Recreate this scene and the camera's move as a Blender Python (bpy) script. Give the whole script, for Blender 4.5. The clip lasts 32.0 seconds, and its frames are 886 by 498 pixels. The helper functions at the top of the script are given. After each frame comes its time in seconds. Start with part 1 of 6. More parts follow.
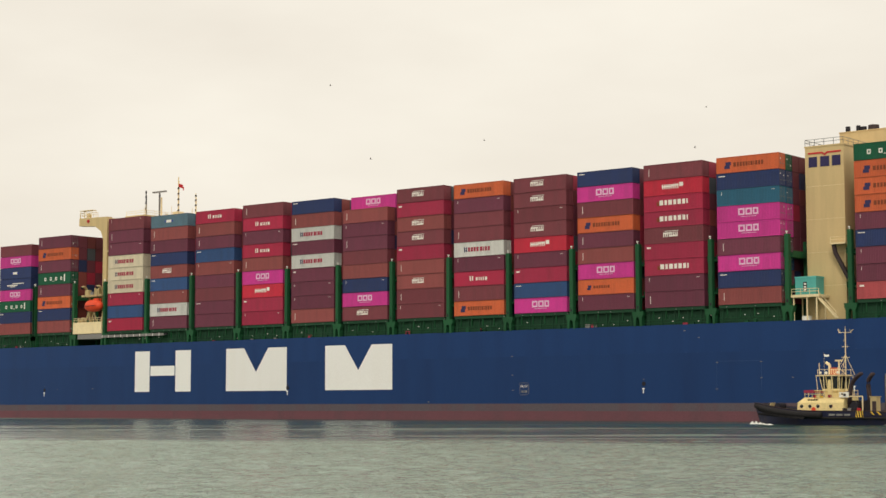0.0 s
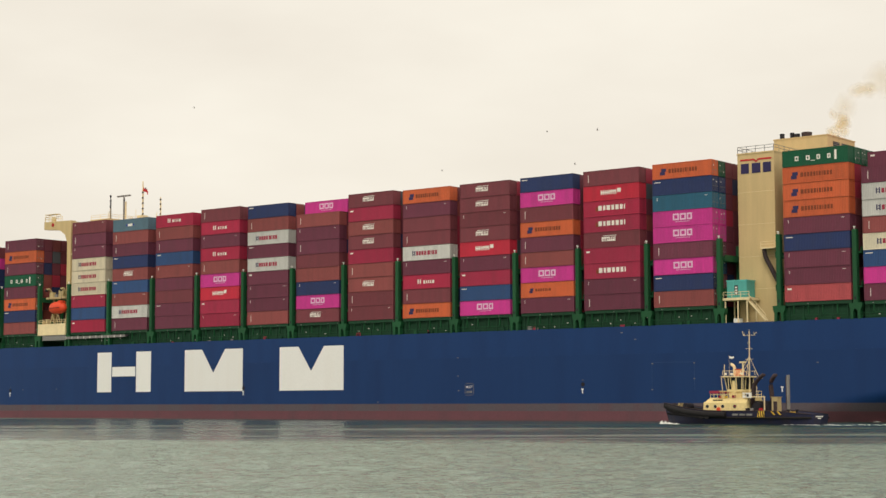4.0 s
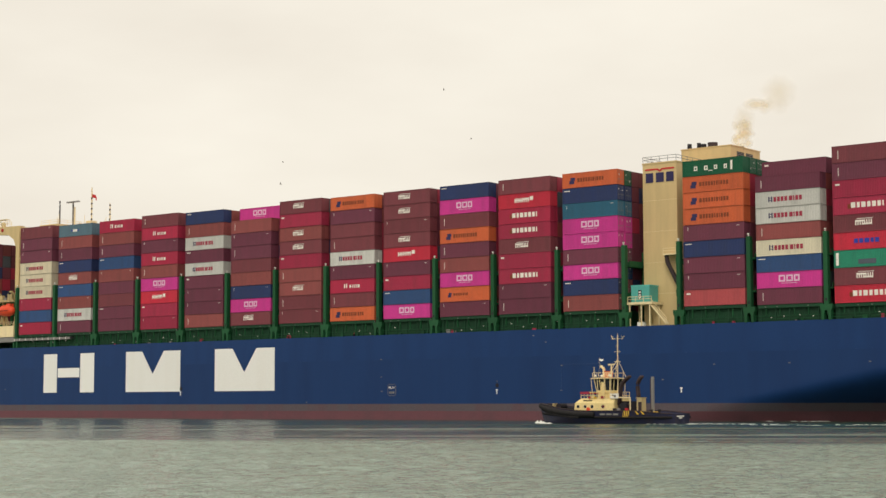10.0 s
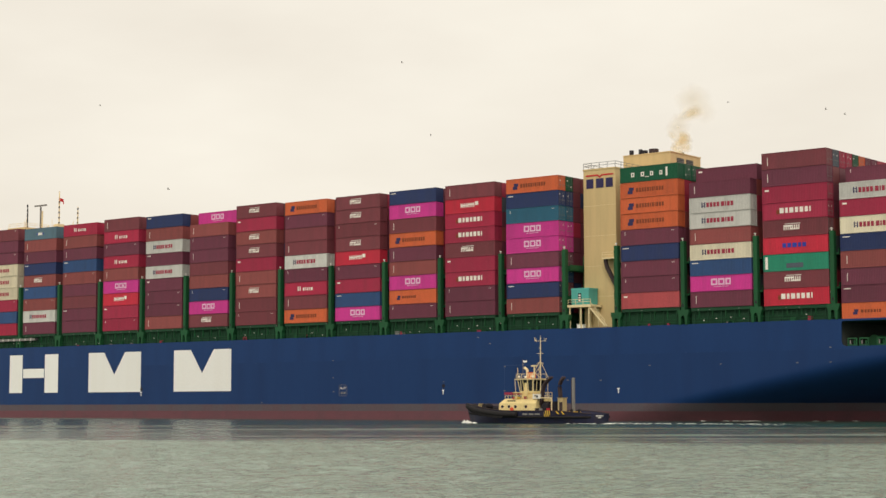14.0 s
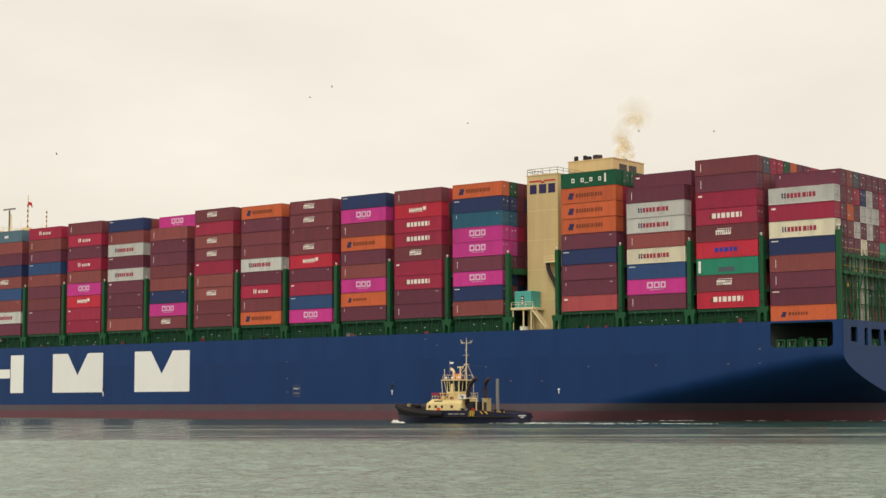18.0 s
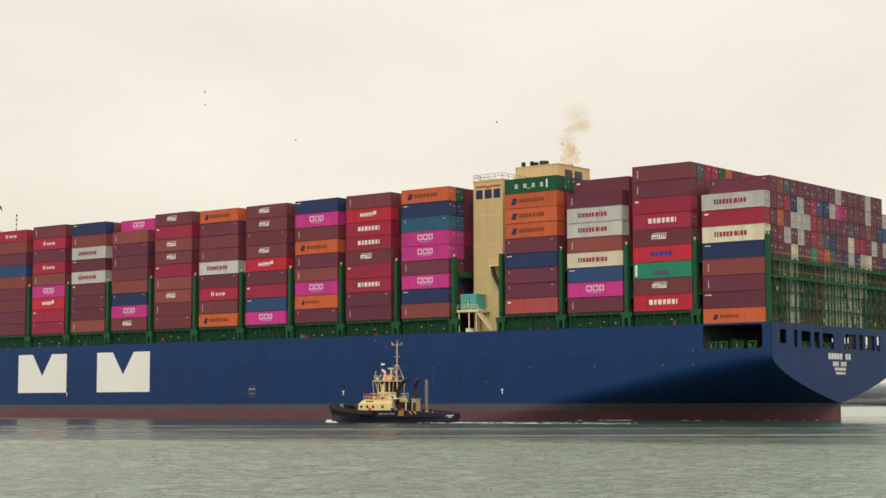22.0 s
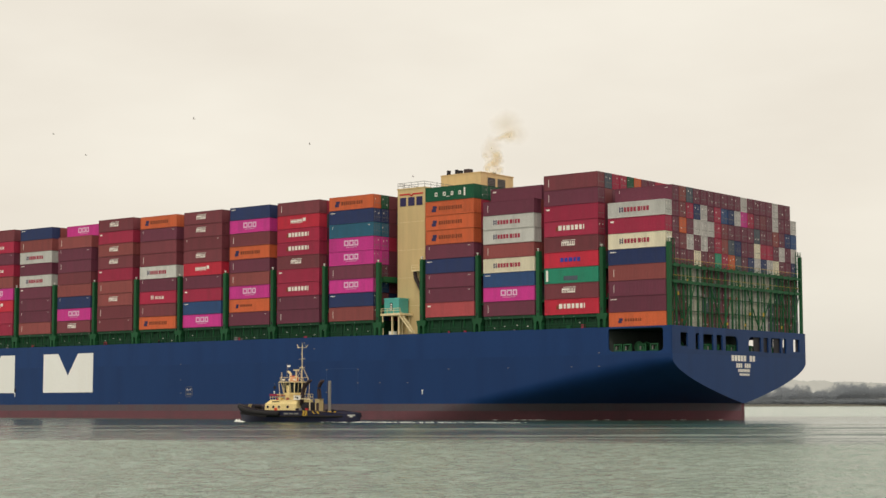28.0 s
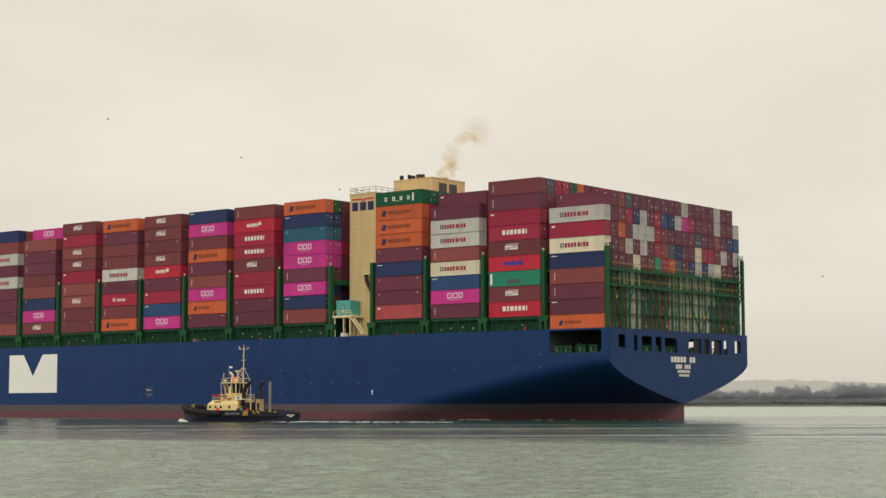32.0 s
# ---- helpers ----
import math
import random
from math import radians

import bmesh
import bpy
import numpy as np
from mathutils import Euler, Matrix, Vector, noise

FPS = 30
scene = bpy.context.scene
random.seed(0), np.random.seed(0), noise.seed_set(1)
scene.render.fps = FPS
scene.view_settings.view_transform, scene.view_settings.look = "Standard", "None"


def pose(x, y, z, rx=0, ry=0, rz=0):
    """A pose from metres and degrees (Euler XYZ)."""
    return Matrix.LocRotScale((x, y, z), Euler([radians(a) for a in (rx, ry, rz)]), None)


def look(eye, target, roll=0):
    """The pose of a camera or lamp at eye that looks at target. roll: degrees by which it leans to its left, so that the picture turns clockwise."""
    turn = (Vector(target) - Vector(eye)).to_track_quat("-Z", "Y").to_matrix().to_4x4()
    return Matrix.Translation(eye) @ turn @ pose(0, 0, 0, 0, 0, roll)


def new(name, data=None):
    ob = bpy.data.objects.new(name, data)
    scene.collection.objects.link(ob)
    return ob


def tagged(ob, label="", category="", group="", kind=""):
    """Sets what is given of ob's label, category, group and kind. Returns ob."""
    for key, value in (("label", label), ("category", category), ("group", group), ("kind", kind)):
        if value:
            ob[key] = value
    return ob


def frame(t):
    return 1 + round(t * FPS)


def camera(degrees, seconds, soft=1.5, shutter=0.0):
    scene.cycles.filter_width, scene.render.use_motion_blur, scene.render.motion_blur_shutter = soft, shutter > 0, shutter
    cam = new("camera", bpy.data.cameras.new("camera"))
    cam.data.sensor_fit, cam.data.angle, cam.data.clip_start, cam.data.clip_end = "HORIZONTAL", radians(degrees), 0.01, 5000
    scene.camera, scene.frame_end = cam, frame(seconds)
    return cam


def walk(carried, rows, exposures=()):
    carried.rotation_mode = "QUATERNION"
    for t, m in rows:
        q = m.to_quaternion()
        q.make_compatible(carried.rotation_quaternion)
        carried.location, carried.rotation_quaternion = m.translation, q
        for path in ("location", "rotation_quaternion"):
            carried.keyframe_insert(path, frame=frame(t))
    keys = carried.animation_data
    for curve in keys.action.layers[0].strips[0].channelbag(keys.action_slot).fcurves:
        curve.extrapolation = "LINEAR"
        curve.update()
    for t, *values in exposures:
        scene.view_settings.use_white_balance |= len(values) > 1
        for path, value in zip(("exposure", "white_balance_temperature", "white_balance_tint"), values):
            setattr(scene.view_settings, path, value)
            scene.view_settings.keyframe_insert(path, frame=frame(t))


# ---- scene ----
# ======================= camera =======================
# The camera stands still on the near bank; the ship's side runs along x.
cam = camera(29.09, 32.0)
EYE = (0.0, 0.0, 3.075)
VIEW = pose(*EYE, 95.20, 0, 38.47) @ pose(0, 0, 0, 0, 0, -0.12)
walk(cam, [(0.0, VIEW), (32.0, VIEW)], exposures=[(0.0, 0.05), (24.0, 0.05), (28.0, -0.01), (32.0, -0.12)])

# ======================= world and sun =======================
world = bpy.data.worlds.new("overcast")
scene.world = world
world.use_nodes = True
SUN_ELEV, SUN_AZ = 38.0, 300.0   # azimuth: degrees anticlockwise from +x


def build_world():
    nt = world.node_tree
    nt.nodes.clear()
    out = nt.nodes.new("ShaderNodeOutputWorld")
    bg = nt.nodes.new("ShaderNodeBackground")
    sky = nt.nodes.new("ShaderNodeTexSky")
    sky.sky_type = "NISHITA"
    sky.sun_disc = False
    sky.sun_elevation = radians(SUN_ELEV)
    sky.sun_rotation = radians(90 - SUN_AZ)
    sky.air_density, sky.dust_density = 1.0, 4.0
    dim = nt.nodes.new("ShaderNodeMixRGB")
    dim.blend_type = "MULTIPLY"
    dim.inputs[0].default_value = 1.0
    dim.inputs[2].default_value = (0.1, 0.1, 0.1, 1)
    nt.links.new(sky.outputs[0], dim.inputs[1])
    tc = nt.nodes.new("ShaderNodeTexCoord")
    mp = nt.nodes.new("ShaderNodeMapping")
    mp.inputs["Scale"].default_value = (1.6, 1.6, 5.0)
    no = nt.nodes.new("ShaderNodeTexNoise")
    no.inputs["Scale"].default_value = 1.7
    no.inputs["Detail"].default_value = 5.0
    no.inputs["Roughness"].default_value = 0.5
    nt.links.new(tc.outputs["Generated"], mp.inputs[0])
    nt.links.new(mp.outputs[0], no.inputs[0])
    cr = nt.nodes.new("ShaderNodeValToRGB")
    cr.color_ramp.elements[0].position = 0.3
    cr.color_ramp.elements[0].color = (0.845, 0.77, 0.655, 1)
    cr.color_ramp.elements[1].position = 0.68
    cr.color_ramp.elements[1].color = (1.0, 0.937, 0.81, 1)
    nt.links.new(no.outputs[0], cr.inputs[0])
    mx = nt.nodes.new("ShaderNodeMixRGB")
    mx.inputs[0].default_value = 0.93
    nt.links.new(dim.outputs[0], mx.inputs[1])
    nt.links.new(cr.outputs[0], mx.inputs[2])
    # thicker, duller cloud low over the horizon
    sep = nt.nodes.new("ShaderNodeSeparateXYZ")
    nt.links.new(tc.outputs["Generated"], sep.inputs[0])
    low = nt.nodes.new("ShaderNodeMapRange")
    low.interpolation_type = "SMOOTHSTEP"
    low.inputs["From Min"].default_value, low.inputs["From Max"].default_value = -0.02, 0.13
    low.inputs["To Min"].default_value, low.inputs["To Max"].default_value = 0.78, 1.0
    nt.links.new(sep.outputs[2], low.inputs[0])
    haze = nt.nodes.new("ShaderNodeVectorMath")
    haze.operation = "SCALE"
    nt.links.new(mx.outputs[0], haze.inputs[0])
    nt.links.new(low.outputs[0], haze.inputs["Scale"])
    nt.links.new(haze.outputs[0], bg.inputs[0])
    bg.inputs[1].default_value = 1.0
    nt.links.new(bg.outputs[0], out.inputs[0])


build_world()
sun = new("sun", bpy.data.lights.new("sun", "SUN"))
sun.data.energy = 0.95
sun.data.angle = radians(14)
sun.data.color = (1.0, 0.93, 0.82)
SUN_TO = Vector((math.cos(radians(SUN_AZ)) * math.cos(radians(SUN_ELEV)), math.sin(radians(SUN_AZ)) * math.cos(radians(SUN_ELEV)), math.sin(radians(SUN_ELEV))))
sun.matrix_basis = look(SUN_TO * 200, (0, 0, 0))


# ======================= materials =======================
def lin(r, g, b, k=1.2):
    """Linear base colour from a 0-255 colour seen in this light."""
    def one(c):
        c /= 255
        return min(0.9, k * (c / 12.92 if c <= 0.04045 else ((c + 0.055) / 1.055) ** 2.4))
    return (one(r), one(g), one(b), 1)


def paint(name, rgb, rough=0.5, wear=0.35, streak=True, metal=0.0, per_object=0.12, scale=0.35, wear_rgb=None, bump=0.15, grain=0.1):
    """Weathered paint: broad fading, rain streaks, fine grain; each object differs a little."""
    m = bpy.data.materials.new(name)
    m.use_nodes = True
    nt = m.node_tree
    bs = nt.nodes["Principled BSDF"]
    bs.inputs["Roughness"].default_value = rough
    bs.inputs["Metallic"].default_value = metal
    bs.inputs["Specular IOR Level"].default_value = 0.25
    tc = nt.nodes.new("ShaderNodeTexCoord")
    info = nt.nodes.new("ShaderNodeObjectInfo")
    off = nt.nodes.new("ShaderNodeVectorMath")
    off.operation = "MULTIPLY_ADD"
    off.inputs[1].default_value = (1, 1, 1)
    nt.links.new(tc.outputs["Object"], off.inputs[0])
    sh = nt.nodes.new("ShaderNodeMath")
    sh.operation = "MULTIPLY"
    sh.inputs[1].default_value = 137.0
    nt.links.new(info.outputs["Random"], sh.inputs[0])
    nt.links.new(sh.outputs[0], off.inputs[2])
    mp = nt.nodes.new("ShaderNodeMapping")
    mp.inputs["Scale"].default_value = (2.2, 2.2, 0.25) if streak else (1, 1, 1)
    nt.links.new(off.outputs[0], mp.inputs[0])
    big = nt.nodes.new("ShaderNodeTexNoise")
    big.inputs["Scale"].default_value = scale
    big.inputs["Detail"].default_value = 4
    nt.links.new(mp.outputs[0], big.inputs[0])
    fine = nt.nodes.new("ShaderNodeTexNoise")
    fine.inputs["Scale"].default_value = 5.0
    fine.inputs["Detail"].default_value = 5
    nt.links.new(off.outputs[0], fine.inputs[0])
    ramp = nt.nodes.new("ShaderNodeValToRGB")
    ramp.color_ramp.elements[0].position, ramp.color_ramp.elements[1].position = 0.42, 0.72
    nt.links.new(big.outputs[0], ramp.inputs[0])
    mx = nt.nodes.new("ShaderNodeMixRGB")
    mx.inputs[1].default_value = rgb
    w = wear_rgb or tuple(0.62 * c + 0.016 for c in rgb[:3]) + (1,)
    mx.inputs[2].default_value = w
    f = nt.nodes.new("ShaderNodeMath")
    f.operation = "MULTIPLY"
    f.inputs[1].default_value = wear
    nt.links.new(ramp.outputs[0], f.inputs[0])
    nt.links.new(f.outputs[0], mx.inputs[0])
    hsv = nt.nodes.new("ShaderNodeHueSaturation")
    val = nt.nodes.new("ShaderNodeMapRange")
    val.inputs["To Min"].default_value, val.inputs["To Max"].default_value = 1 - per_object, 1 + per_object
    nt.links.new(info.outputs["Random"], val.inputs[0])
    g = nt.nodes.new("ShaderNodeMapRange")
    g.inputs["From Min"].default_value, g.inputs["From Max"].default_value = 0.3, 0.7
    g.inputs["To Min"].default_value, g.inputs["To Max"].default_value = 1 - grain, 1 + grain
    nt.links.new(fine.outputs[0], g.inputs[0])
    vm = nt.nodes.new("ShaderNodeMath")
    vm.operation = "MULTIPLY"
    nt.links.new(val.outputs[0], vm.inputs[0])
    nt.links.new(g.outputs[0], vm.inputs[1])
    nt.links.new(vm.outputs[0], hsv.inputs["Value"])
    nt.links.new(mx.outputs[0], hsv.inputs["Color"])
    nt.links.new(hsv.outputs[0], bs.inputs["Base Color"])
    bp = nt.nodes.new("ShaderNodeBump")
    bp.inputs["Strength"].default_value = bump
    bp.inputs["Distance"].default_value = 0.03
    nt.links.new(fine.outputs[0], bp.inputs["Height"])
    nt.links.new(bp.outputs[0], bs.inputs["Normal"])
    return m


BOX_RGB = dict(brown=(122, 58, 63), maroon=(112, 53, 68), rust=(142, 71, 67), red=(172, 40, 66), crimson=(164, 43, 68), scarlet=(200, 44, 62),
               pink=(202, 54, 138), orange=(204, 96, 54), navy=(42, 52, 92), blue=(50, 76, 120), steel=(88, 112, 124), teal=(46, 96, 120),
               grey=(200, 196, 188), cream=(228, 216, 188), green=(20, 82, 52), mint=(46, 140, 108), salmon=(190, 82, 84), ochre=(150, 100, 60), slate=(78, 84, 92), dove=(196, 188, 182), ash=(198, 190, 172), putty=(208, 194, 166))
# The offsets wash and blue the box colours: air haze put into the paint.
BOX = {k: paint("container_" + k, lin(0.94 * v[0] + 5, 0.94 * v[1] + 8, 0.94 * v[2] + 11, 1.13), 0.6, 0.5) for k, v in BOX_RGB.items()}
MARK = {k: paint("marking_" + k, lin(*v), 0.6, 0.2, per_object=0.05) for k, v in dict(white=(222, 216, 208), silver=(216, 178, 204), crimson=(150, 50, 70), ink=(50, 46, 84), darkorange=(120, 62, 40), salmon=(190, 96, 66), royal=(44, 60, 150)).items()}
GEAR = paint("galvanised_gear", lin(120, 118, 116), 0.5, 0.3)
GREEN = paint("green_deck_paint", lin(32, 88, 54, 1.0), 0.6, 0.45)
DARKGREEN = paint("dark_green_steel", lin(26, 66, 44, 1.1), 0.6, 0.4)
CREAM = paint("cream_superstructure_paint", lin(206, 182, 134, 1.12), 0.6, 0.3, per_object=0.03, bump=0.02, grain=0.03)
PALE = paint("pale_cream_paint", lin(224, 206, 164), 0.55, 0.25, per_object=0.04)
DARK = paint("dark_steel", lin(34, 32, 38), 0.5, 0.3)
LAMPWHITE = paint("white_lamp_housing", lin(225, 222, 214), 0.4, 0.1)
WHITE = paint("white_hull_paint", lin(236, 232, 222), 0.5, 0.1, per_object=0.02, scale=0.2, wear_rgb=lin(206, 200, 188), bump=0.03, grain=0.03)
HULLBLUE = paint("blue_hull_paint", lin(20, 51, 97), 0.5, 0.5, scale=0.12, wear_rgb=lin(16, 42, 84), bump=0.02, grain=0.05)
HULLPALE = paint("chalked_blue_paint", lin(62, 86, 128), 0.6, 0.3)
BOOT = paint("red_boot_topping", lin(110, 72, 80, 1.0), 0.8, 0.6, scale=0.15, wear_rgb=lin(94, 70, 77, 1.0))
SCUFF = paint("faded_boot_topping", lin(98, 90, 97, 1.0), 0.8, 0.7, scale=0.15, wear_rgb=lin(104, 78, 86, 1.0))
ORANGE = paint("lifeboat_orange", lin(214, 74, 44), 0.4, 0.2)
TEAL = paint("turquoise_box_paint", lin(88, 172, 164), 0.5, 0.3)
YELLOW = paint("yellow_paint", lin(206, 168, 60), 0.5, 0.3)
RED = paint("red_paint", lin(176, 40, 46), 0.5, 0.25)
RUBBER = paint("black_rubber", lin(34, 32, 34), 0.8, 0.4)
DAVIT = paint("weathered_cream_paint", lin(176, 158, 116), 0.6, 0.6)
BULKHEAD = paint("grey_bulkhead_paint", lin(78, 84, 80), 0.7, 0.5)
TUGHULL = paint("dark_tug_hull_paint", lin(44, 46, 70), 0.45, 0.5, wear_rgb=lin(62, 52, 52))
RUSTY = paint("sooty_brown_steel", lin(62, 50, 52), 0.6, 0.6)
TUGCREAM = paint("cream_tug_paint", lin(232, 204, 146), 0.5, 0.3, per_object=0.04)


def glass_material():
    m = bpy.data.materials.new("dark_window_glass")
    m.use_nodes = True
    b = m.node_tree.nodes["Principled BSDF"]
    b.inputs["Base Color"].default_value = (0.02, 0.025, 0.03, 1)
    b.inputs["Roughness"].default_value = 0.08
    return m


GLASS = glass_material()


def water_material():
    """Turbid green-grey water: wind ripples close to the bank, smooth swell farther out."""
    m = bpy.data.materials.new("river_water")
    m.use_nodes = True
    nt = m.node_tree
    b = nt.nodes["Principled BSDF"]
    b.inputs["IOR"].default_value = 1.33
    tc = nt.nodes.new("ShaderNodeTexCoord")
    turn = nt.nodes.new("ShaderNodeMapping")      # y now runs out from the bank
    turn.inputs["Rotation"].default_value = (0, 0, radians(-38.47))
    nt.links.new(tc.outputs["Object"], turn.inputs[0])

    def noise_at(scale, detail, rough=0.55):
        mp = nt.nodes.new("ShaderNodeMapping")
        mp.inputs["Scale"].default_value = scale
        nt.links.new(turn.outputs[0], mp.inputs[0])
        no = nt.nodes.new("ShaderNodeTexNoise")
        no.inputs["Scale"].default_value = 1.0
        no.inputs["Detail"].default_value = detail
        no.inputs["Roughness"].default_value = rough
        nt.links.new(mp.outputs[0], no.inputs[0])
        return no.outputs[0]

    def remap(src, a, c, lo, hi):
        mr = nt.nodes.new("ShaderNodeMapRange")
        mr.inputs["From Min"].default_value, mr.inputs["From Max"].default_value = a, c
        mr.inputs["To Min"].default_value, mr.inputs["To Max"].default_value = lo, hi
        nt.links.new(src, mr.inputs[0])
        return mr.outputs[0]

    def maths(op, a, c):
        mt = nt.nodes.new("ShaderNodeMath")
        mt.operation = op
        for i, v in enumerate((a, c)):
            if isinstance(v, float):
                mt.inputs[i].default_value = v
            else:
                nt.links.new(v, mt.inputs[i])
        return mt.outputs[0]

    sep = nt.nodes.new("ShaderNodeSeparateXYZ")
    nt.links.new(turn.outputs[0], sep.inputs[0])
    out = sep.outputs[1]
    # the edge of the rippled water wanders a little
    edge = maths("ADD", out, maths("MULTIPLY", remap(noise_at((0.02, 0.1, 1), 3), 0.3, 0.7, -1.0, 1.0), 9.0))
    edge = maths("ADD", edge, maths("MULTIPLY", sep.outputs[0], 0.28))
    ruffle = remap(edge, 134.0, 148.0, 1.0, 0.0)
    gust = remap(noise_at((0.012, 0.06, 1), 3), 0.35, 0.65, 0.88, 1.1)
    gust = maths("MULTIPLY", gust, remap(sep.outputs[0], -40.0, 45.0, 0.62, 1.12))     # calmer towards the sheltered side
    ripple = maths("ADD", noise_at((1.9, 2.1, 1), 2, 0.5), maths("MULTIPLY", noise_at((5.2, 6.0, 1), 2, 0.5), 0.6))
    ripple = maths("ADD", ripple, maths("MULTIPLY", noise_at((3.4, 0.55, 1), 3, 0.65), 1.1))
    swell = noise_at((0.012, 0.05, 1), 3, 0.5)
    b1 = nt.nodes.new("ShaderNodeBump")
    b1.inputs["Distance"].default_value = 1.0
    b1.inputs["Strength"].default_value = 1.0
    nt.links.new(maths("MULTIPLY", swell, 0.8), b1.inputs["Height"])
    b2 = nt.nodes.new("ShaderNodeBump")
    b2.inputs["Distance"].default_value = 1.0
    nt.links.new(maths("MULTIPLY", ripple, maths("MULTIPLY", maths("ADD", maths("MULTIPLY", ruffle, gust), maths("ADD", remap(out, 280.0, 420.0, 0.0, 0.14), 0.1)), 0.5)), b2.inputs["Height"])
    nt.links.new(b1.outputs[0], b2.inputs["Normal"])
    nt.links.new(b2.outputs[0], b.inputs["Normal"])
    nt.links.new(remap(ruffle, 0.0, 1.0, 0.14, 0.17), b.inputs["Roughness"])
    silt_and_sky = nt.nodes.new("ShaderNodeMixRGB")      # silty shallows and green channel, with reflected sky put into the pale colour
    silt_and_sky.inputs[1].default_value = (0.036, 0.088, 0.07, 1)
    silt_and_sky.inputs[2].default_value = (0.31, 0.41, 0.34, 1)
    # beyond 370 m the pale colour stands for sky reflected in the water
    nt.links.new(maths("MAXIMUM", ruffle, remap(out, 370.0, 440.0, 0.0, 0.9)), silt_and_sky.inputs[0])
    nt.links.new(silt_and_sky.outputs[0], b.inputs["Base Color"])
    return m


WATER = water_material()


# ======================= mesh helpers =======================
def box(bm, x0, x1, y0, y1, z0, z1):
    v = [bm.verts.new(p) for p in ((x0, y0, z0), (x1, y0, z0), (x1, y1, z0), (x0, y1, z0), (x0, y0, z1), (x1, y0, z1), (x1, y1, z1), (x0, y1, z1))]
    for f in ((0, 3, 2, 1), (4, 5, 6, 7), (0, 1, 5, 4), (1, 2, 6, 5), (2, 3, 7, 6), (3, 0, 4, 7)):
        bm.faces.new([v[i] for i in f])
    return v


def tube(bm, p, q, r, n=6, r2=None):
    p, q = Vector(p), Vector(q)
    d = (q - p).normalized()
    a = d.orthogonal().normalized()
    b = d.cross(a)
    r2 = r if r2 is None else r2
    ring = [[bm.verts.new(c + (a * math.cos(2 * math.pi * i / n) + b * math.sin(2 * math.pi * i / n)) * k) for i in range(n)] for c, k in ((p, r), (q, r2))]
    for i in range(n):
        bm.faces.new((ring[0][i], ring[0][(i + 1) % n], ring[1][(i + 1) % n], ring[1][i]))
    bm.faces.new(ring[0][::-1])
    bm.faces.new(ring[1])


def poly(bm, pts, axis, a, b):
    """A prism: the outline pts in the two other axes, from a to b along axis (0 x, 1 y, 2 z)."""
    def put(p, k):
        c = list(p)
        c.insert(axis, k)
        return bm.verts.new(c)
    lo, hi = [put(p, a) for p in pts], [put(p, b) for p in pts]
    n = len(pts)
    bm.faces.new(lo)
    bm.faces.new(hi[::-1])
    for i in range(n):
        bm.faces.new((lo[i], hi[i], hi[(i + 1) % n], lo[(i + 1) % n]))
    bmesh.ops.recalc_face_normals(bm, faces=bm.faces)


def mesh(name, bm, material, smooth=False):
    me = bpy.data.meshes.new(name)
    bm.normal_update()
    bm.to_mesh(me)
    bm.free()
    for m in material if isinstance(material, (list, tuple)) else (material,):
        me.materials.append(m)
    if smooth:
        for p in me.polygons:
            p.use_smooth = True
    return me


def part(name, bm, material, parent, label="", smooth=False, at=None):
    """Links a bmesh (or a shared mesh) as one mesh object under a thing or part."""
    me = bm if isinstance(bm, bpy.types.Mesh) else mesh(name, bm, material, smooth)
    ob = new(name, me)
    ob.parent = parent
    if at is not None:
        ob.matrix_basis = at
    if label:
        tagged(ob, label)
    return ob


def boxes(*bs):
    bm = bmesh.new()
    for b in bs:
        box(bm, *b)
    return bm


def tubes(r, *ps, n=6):
    bm = bmesh.new()
    for p, q in ps:
        tube(bm, p, q, r, n)
    return bm


def run(x0, x1, z0, h, widths):
    """A run of small bars, of the given relative widths, with gaps."""
    total = sum(widths) + 0.3 * (len(widths) - 1)
    k = (x1 - x0) / total
    out, x = [], x0
    for w in widths:
        out.append((x, x + w * k, z0, z0 + h))
        x += (w + 0.3) * k
    return out


def sweep(pts, r, n=8):
    """A round bar of one piece along the points."""
    bm = bmesh.new()
    pts = [Vector(p) for p in pts]
    rings = []
    for i, p in enumerate(pts):
        d = (pts[min(i + 1, len(pts) - 1)] - pts[max(i - 1, 0)]).normalized()
        a = d.cross(Vector((0, 0, 1)))
        a = (a if a.length > 1e-3 else Vector((1, 0, 0))).normalized()
        b = d.cross(a)
        rings.append([bm.verts.new(p + (a * math.cos(2 * math.pi * k / n) + b * math.sin(2 * math.pi * k / n)) * r) for k in range(n)])
    for u, v in zip(rings, rings[1:]):
        for k in range(n):
            bm.faces.new((u[k], u[(k + 1) % n], v[(k + 1) % n], v[k]))
    bm.faces.new(rings[0][::-1])
    bm.faces.new(rings[-1])
    bmesh.ops.recalc_face_normals(bm, faces=bm.faces)
    return bm


# ======================= motion of ship and tug =======================
SPEED = 3.330
SHIP0 = (-149.93, 267.25)
AFLOAT = []   # (object, its place on the ship)


def aboard(ob, x, y, z):
    ob.matrix_basis = pose(SHIP0[0] + x, SHIP0[1] + y, z)
    AFLOAT.append((ob, x, y, z))
    return ob


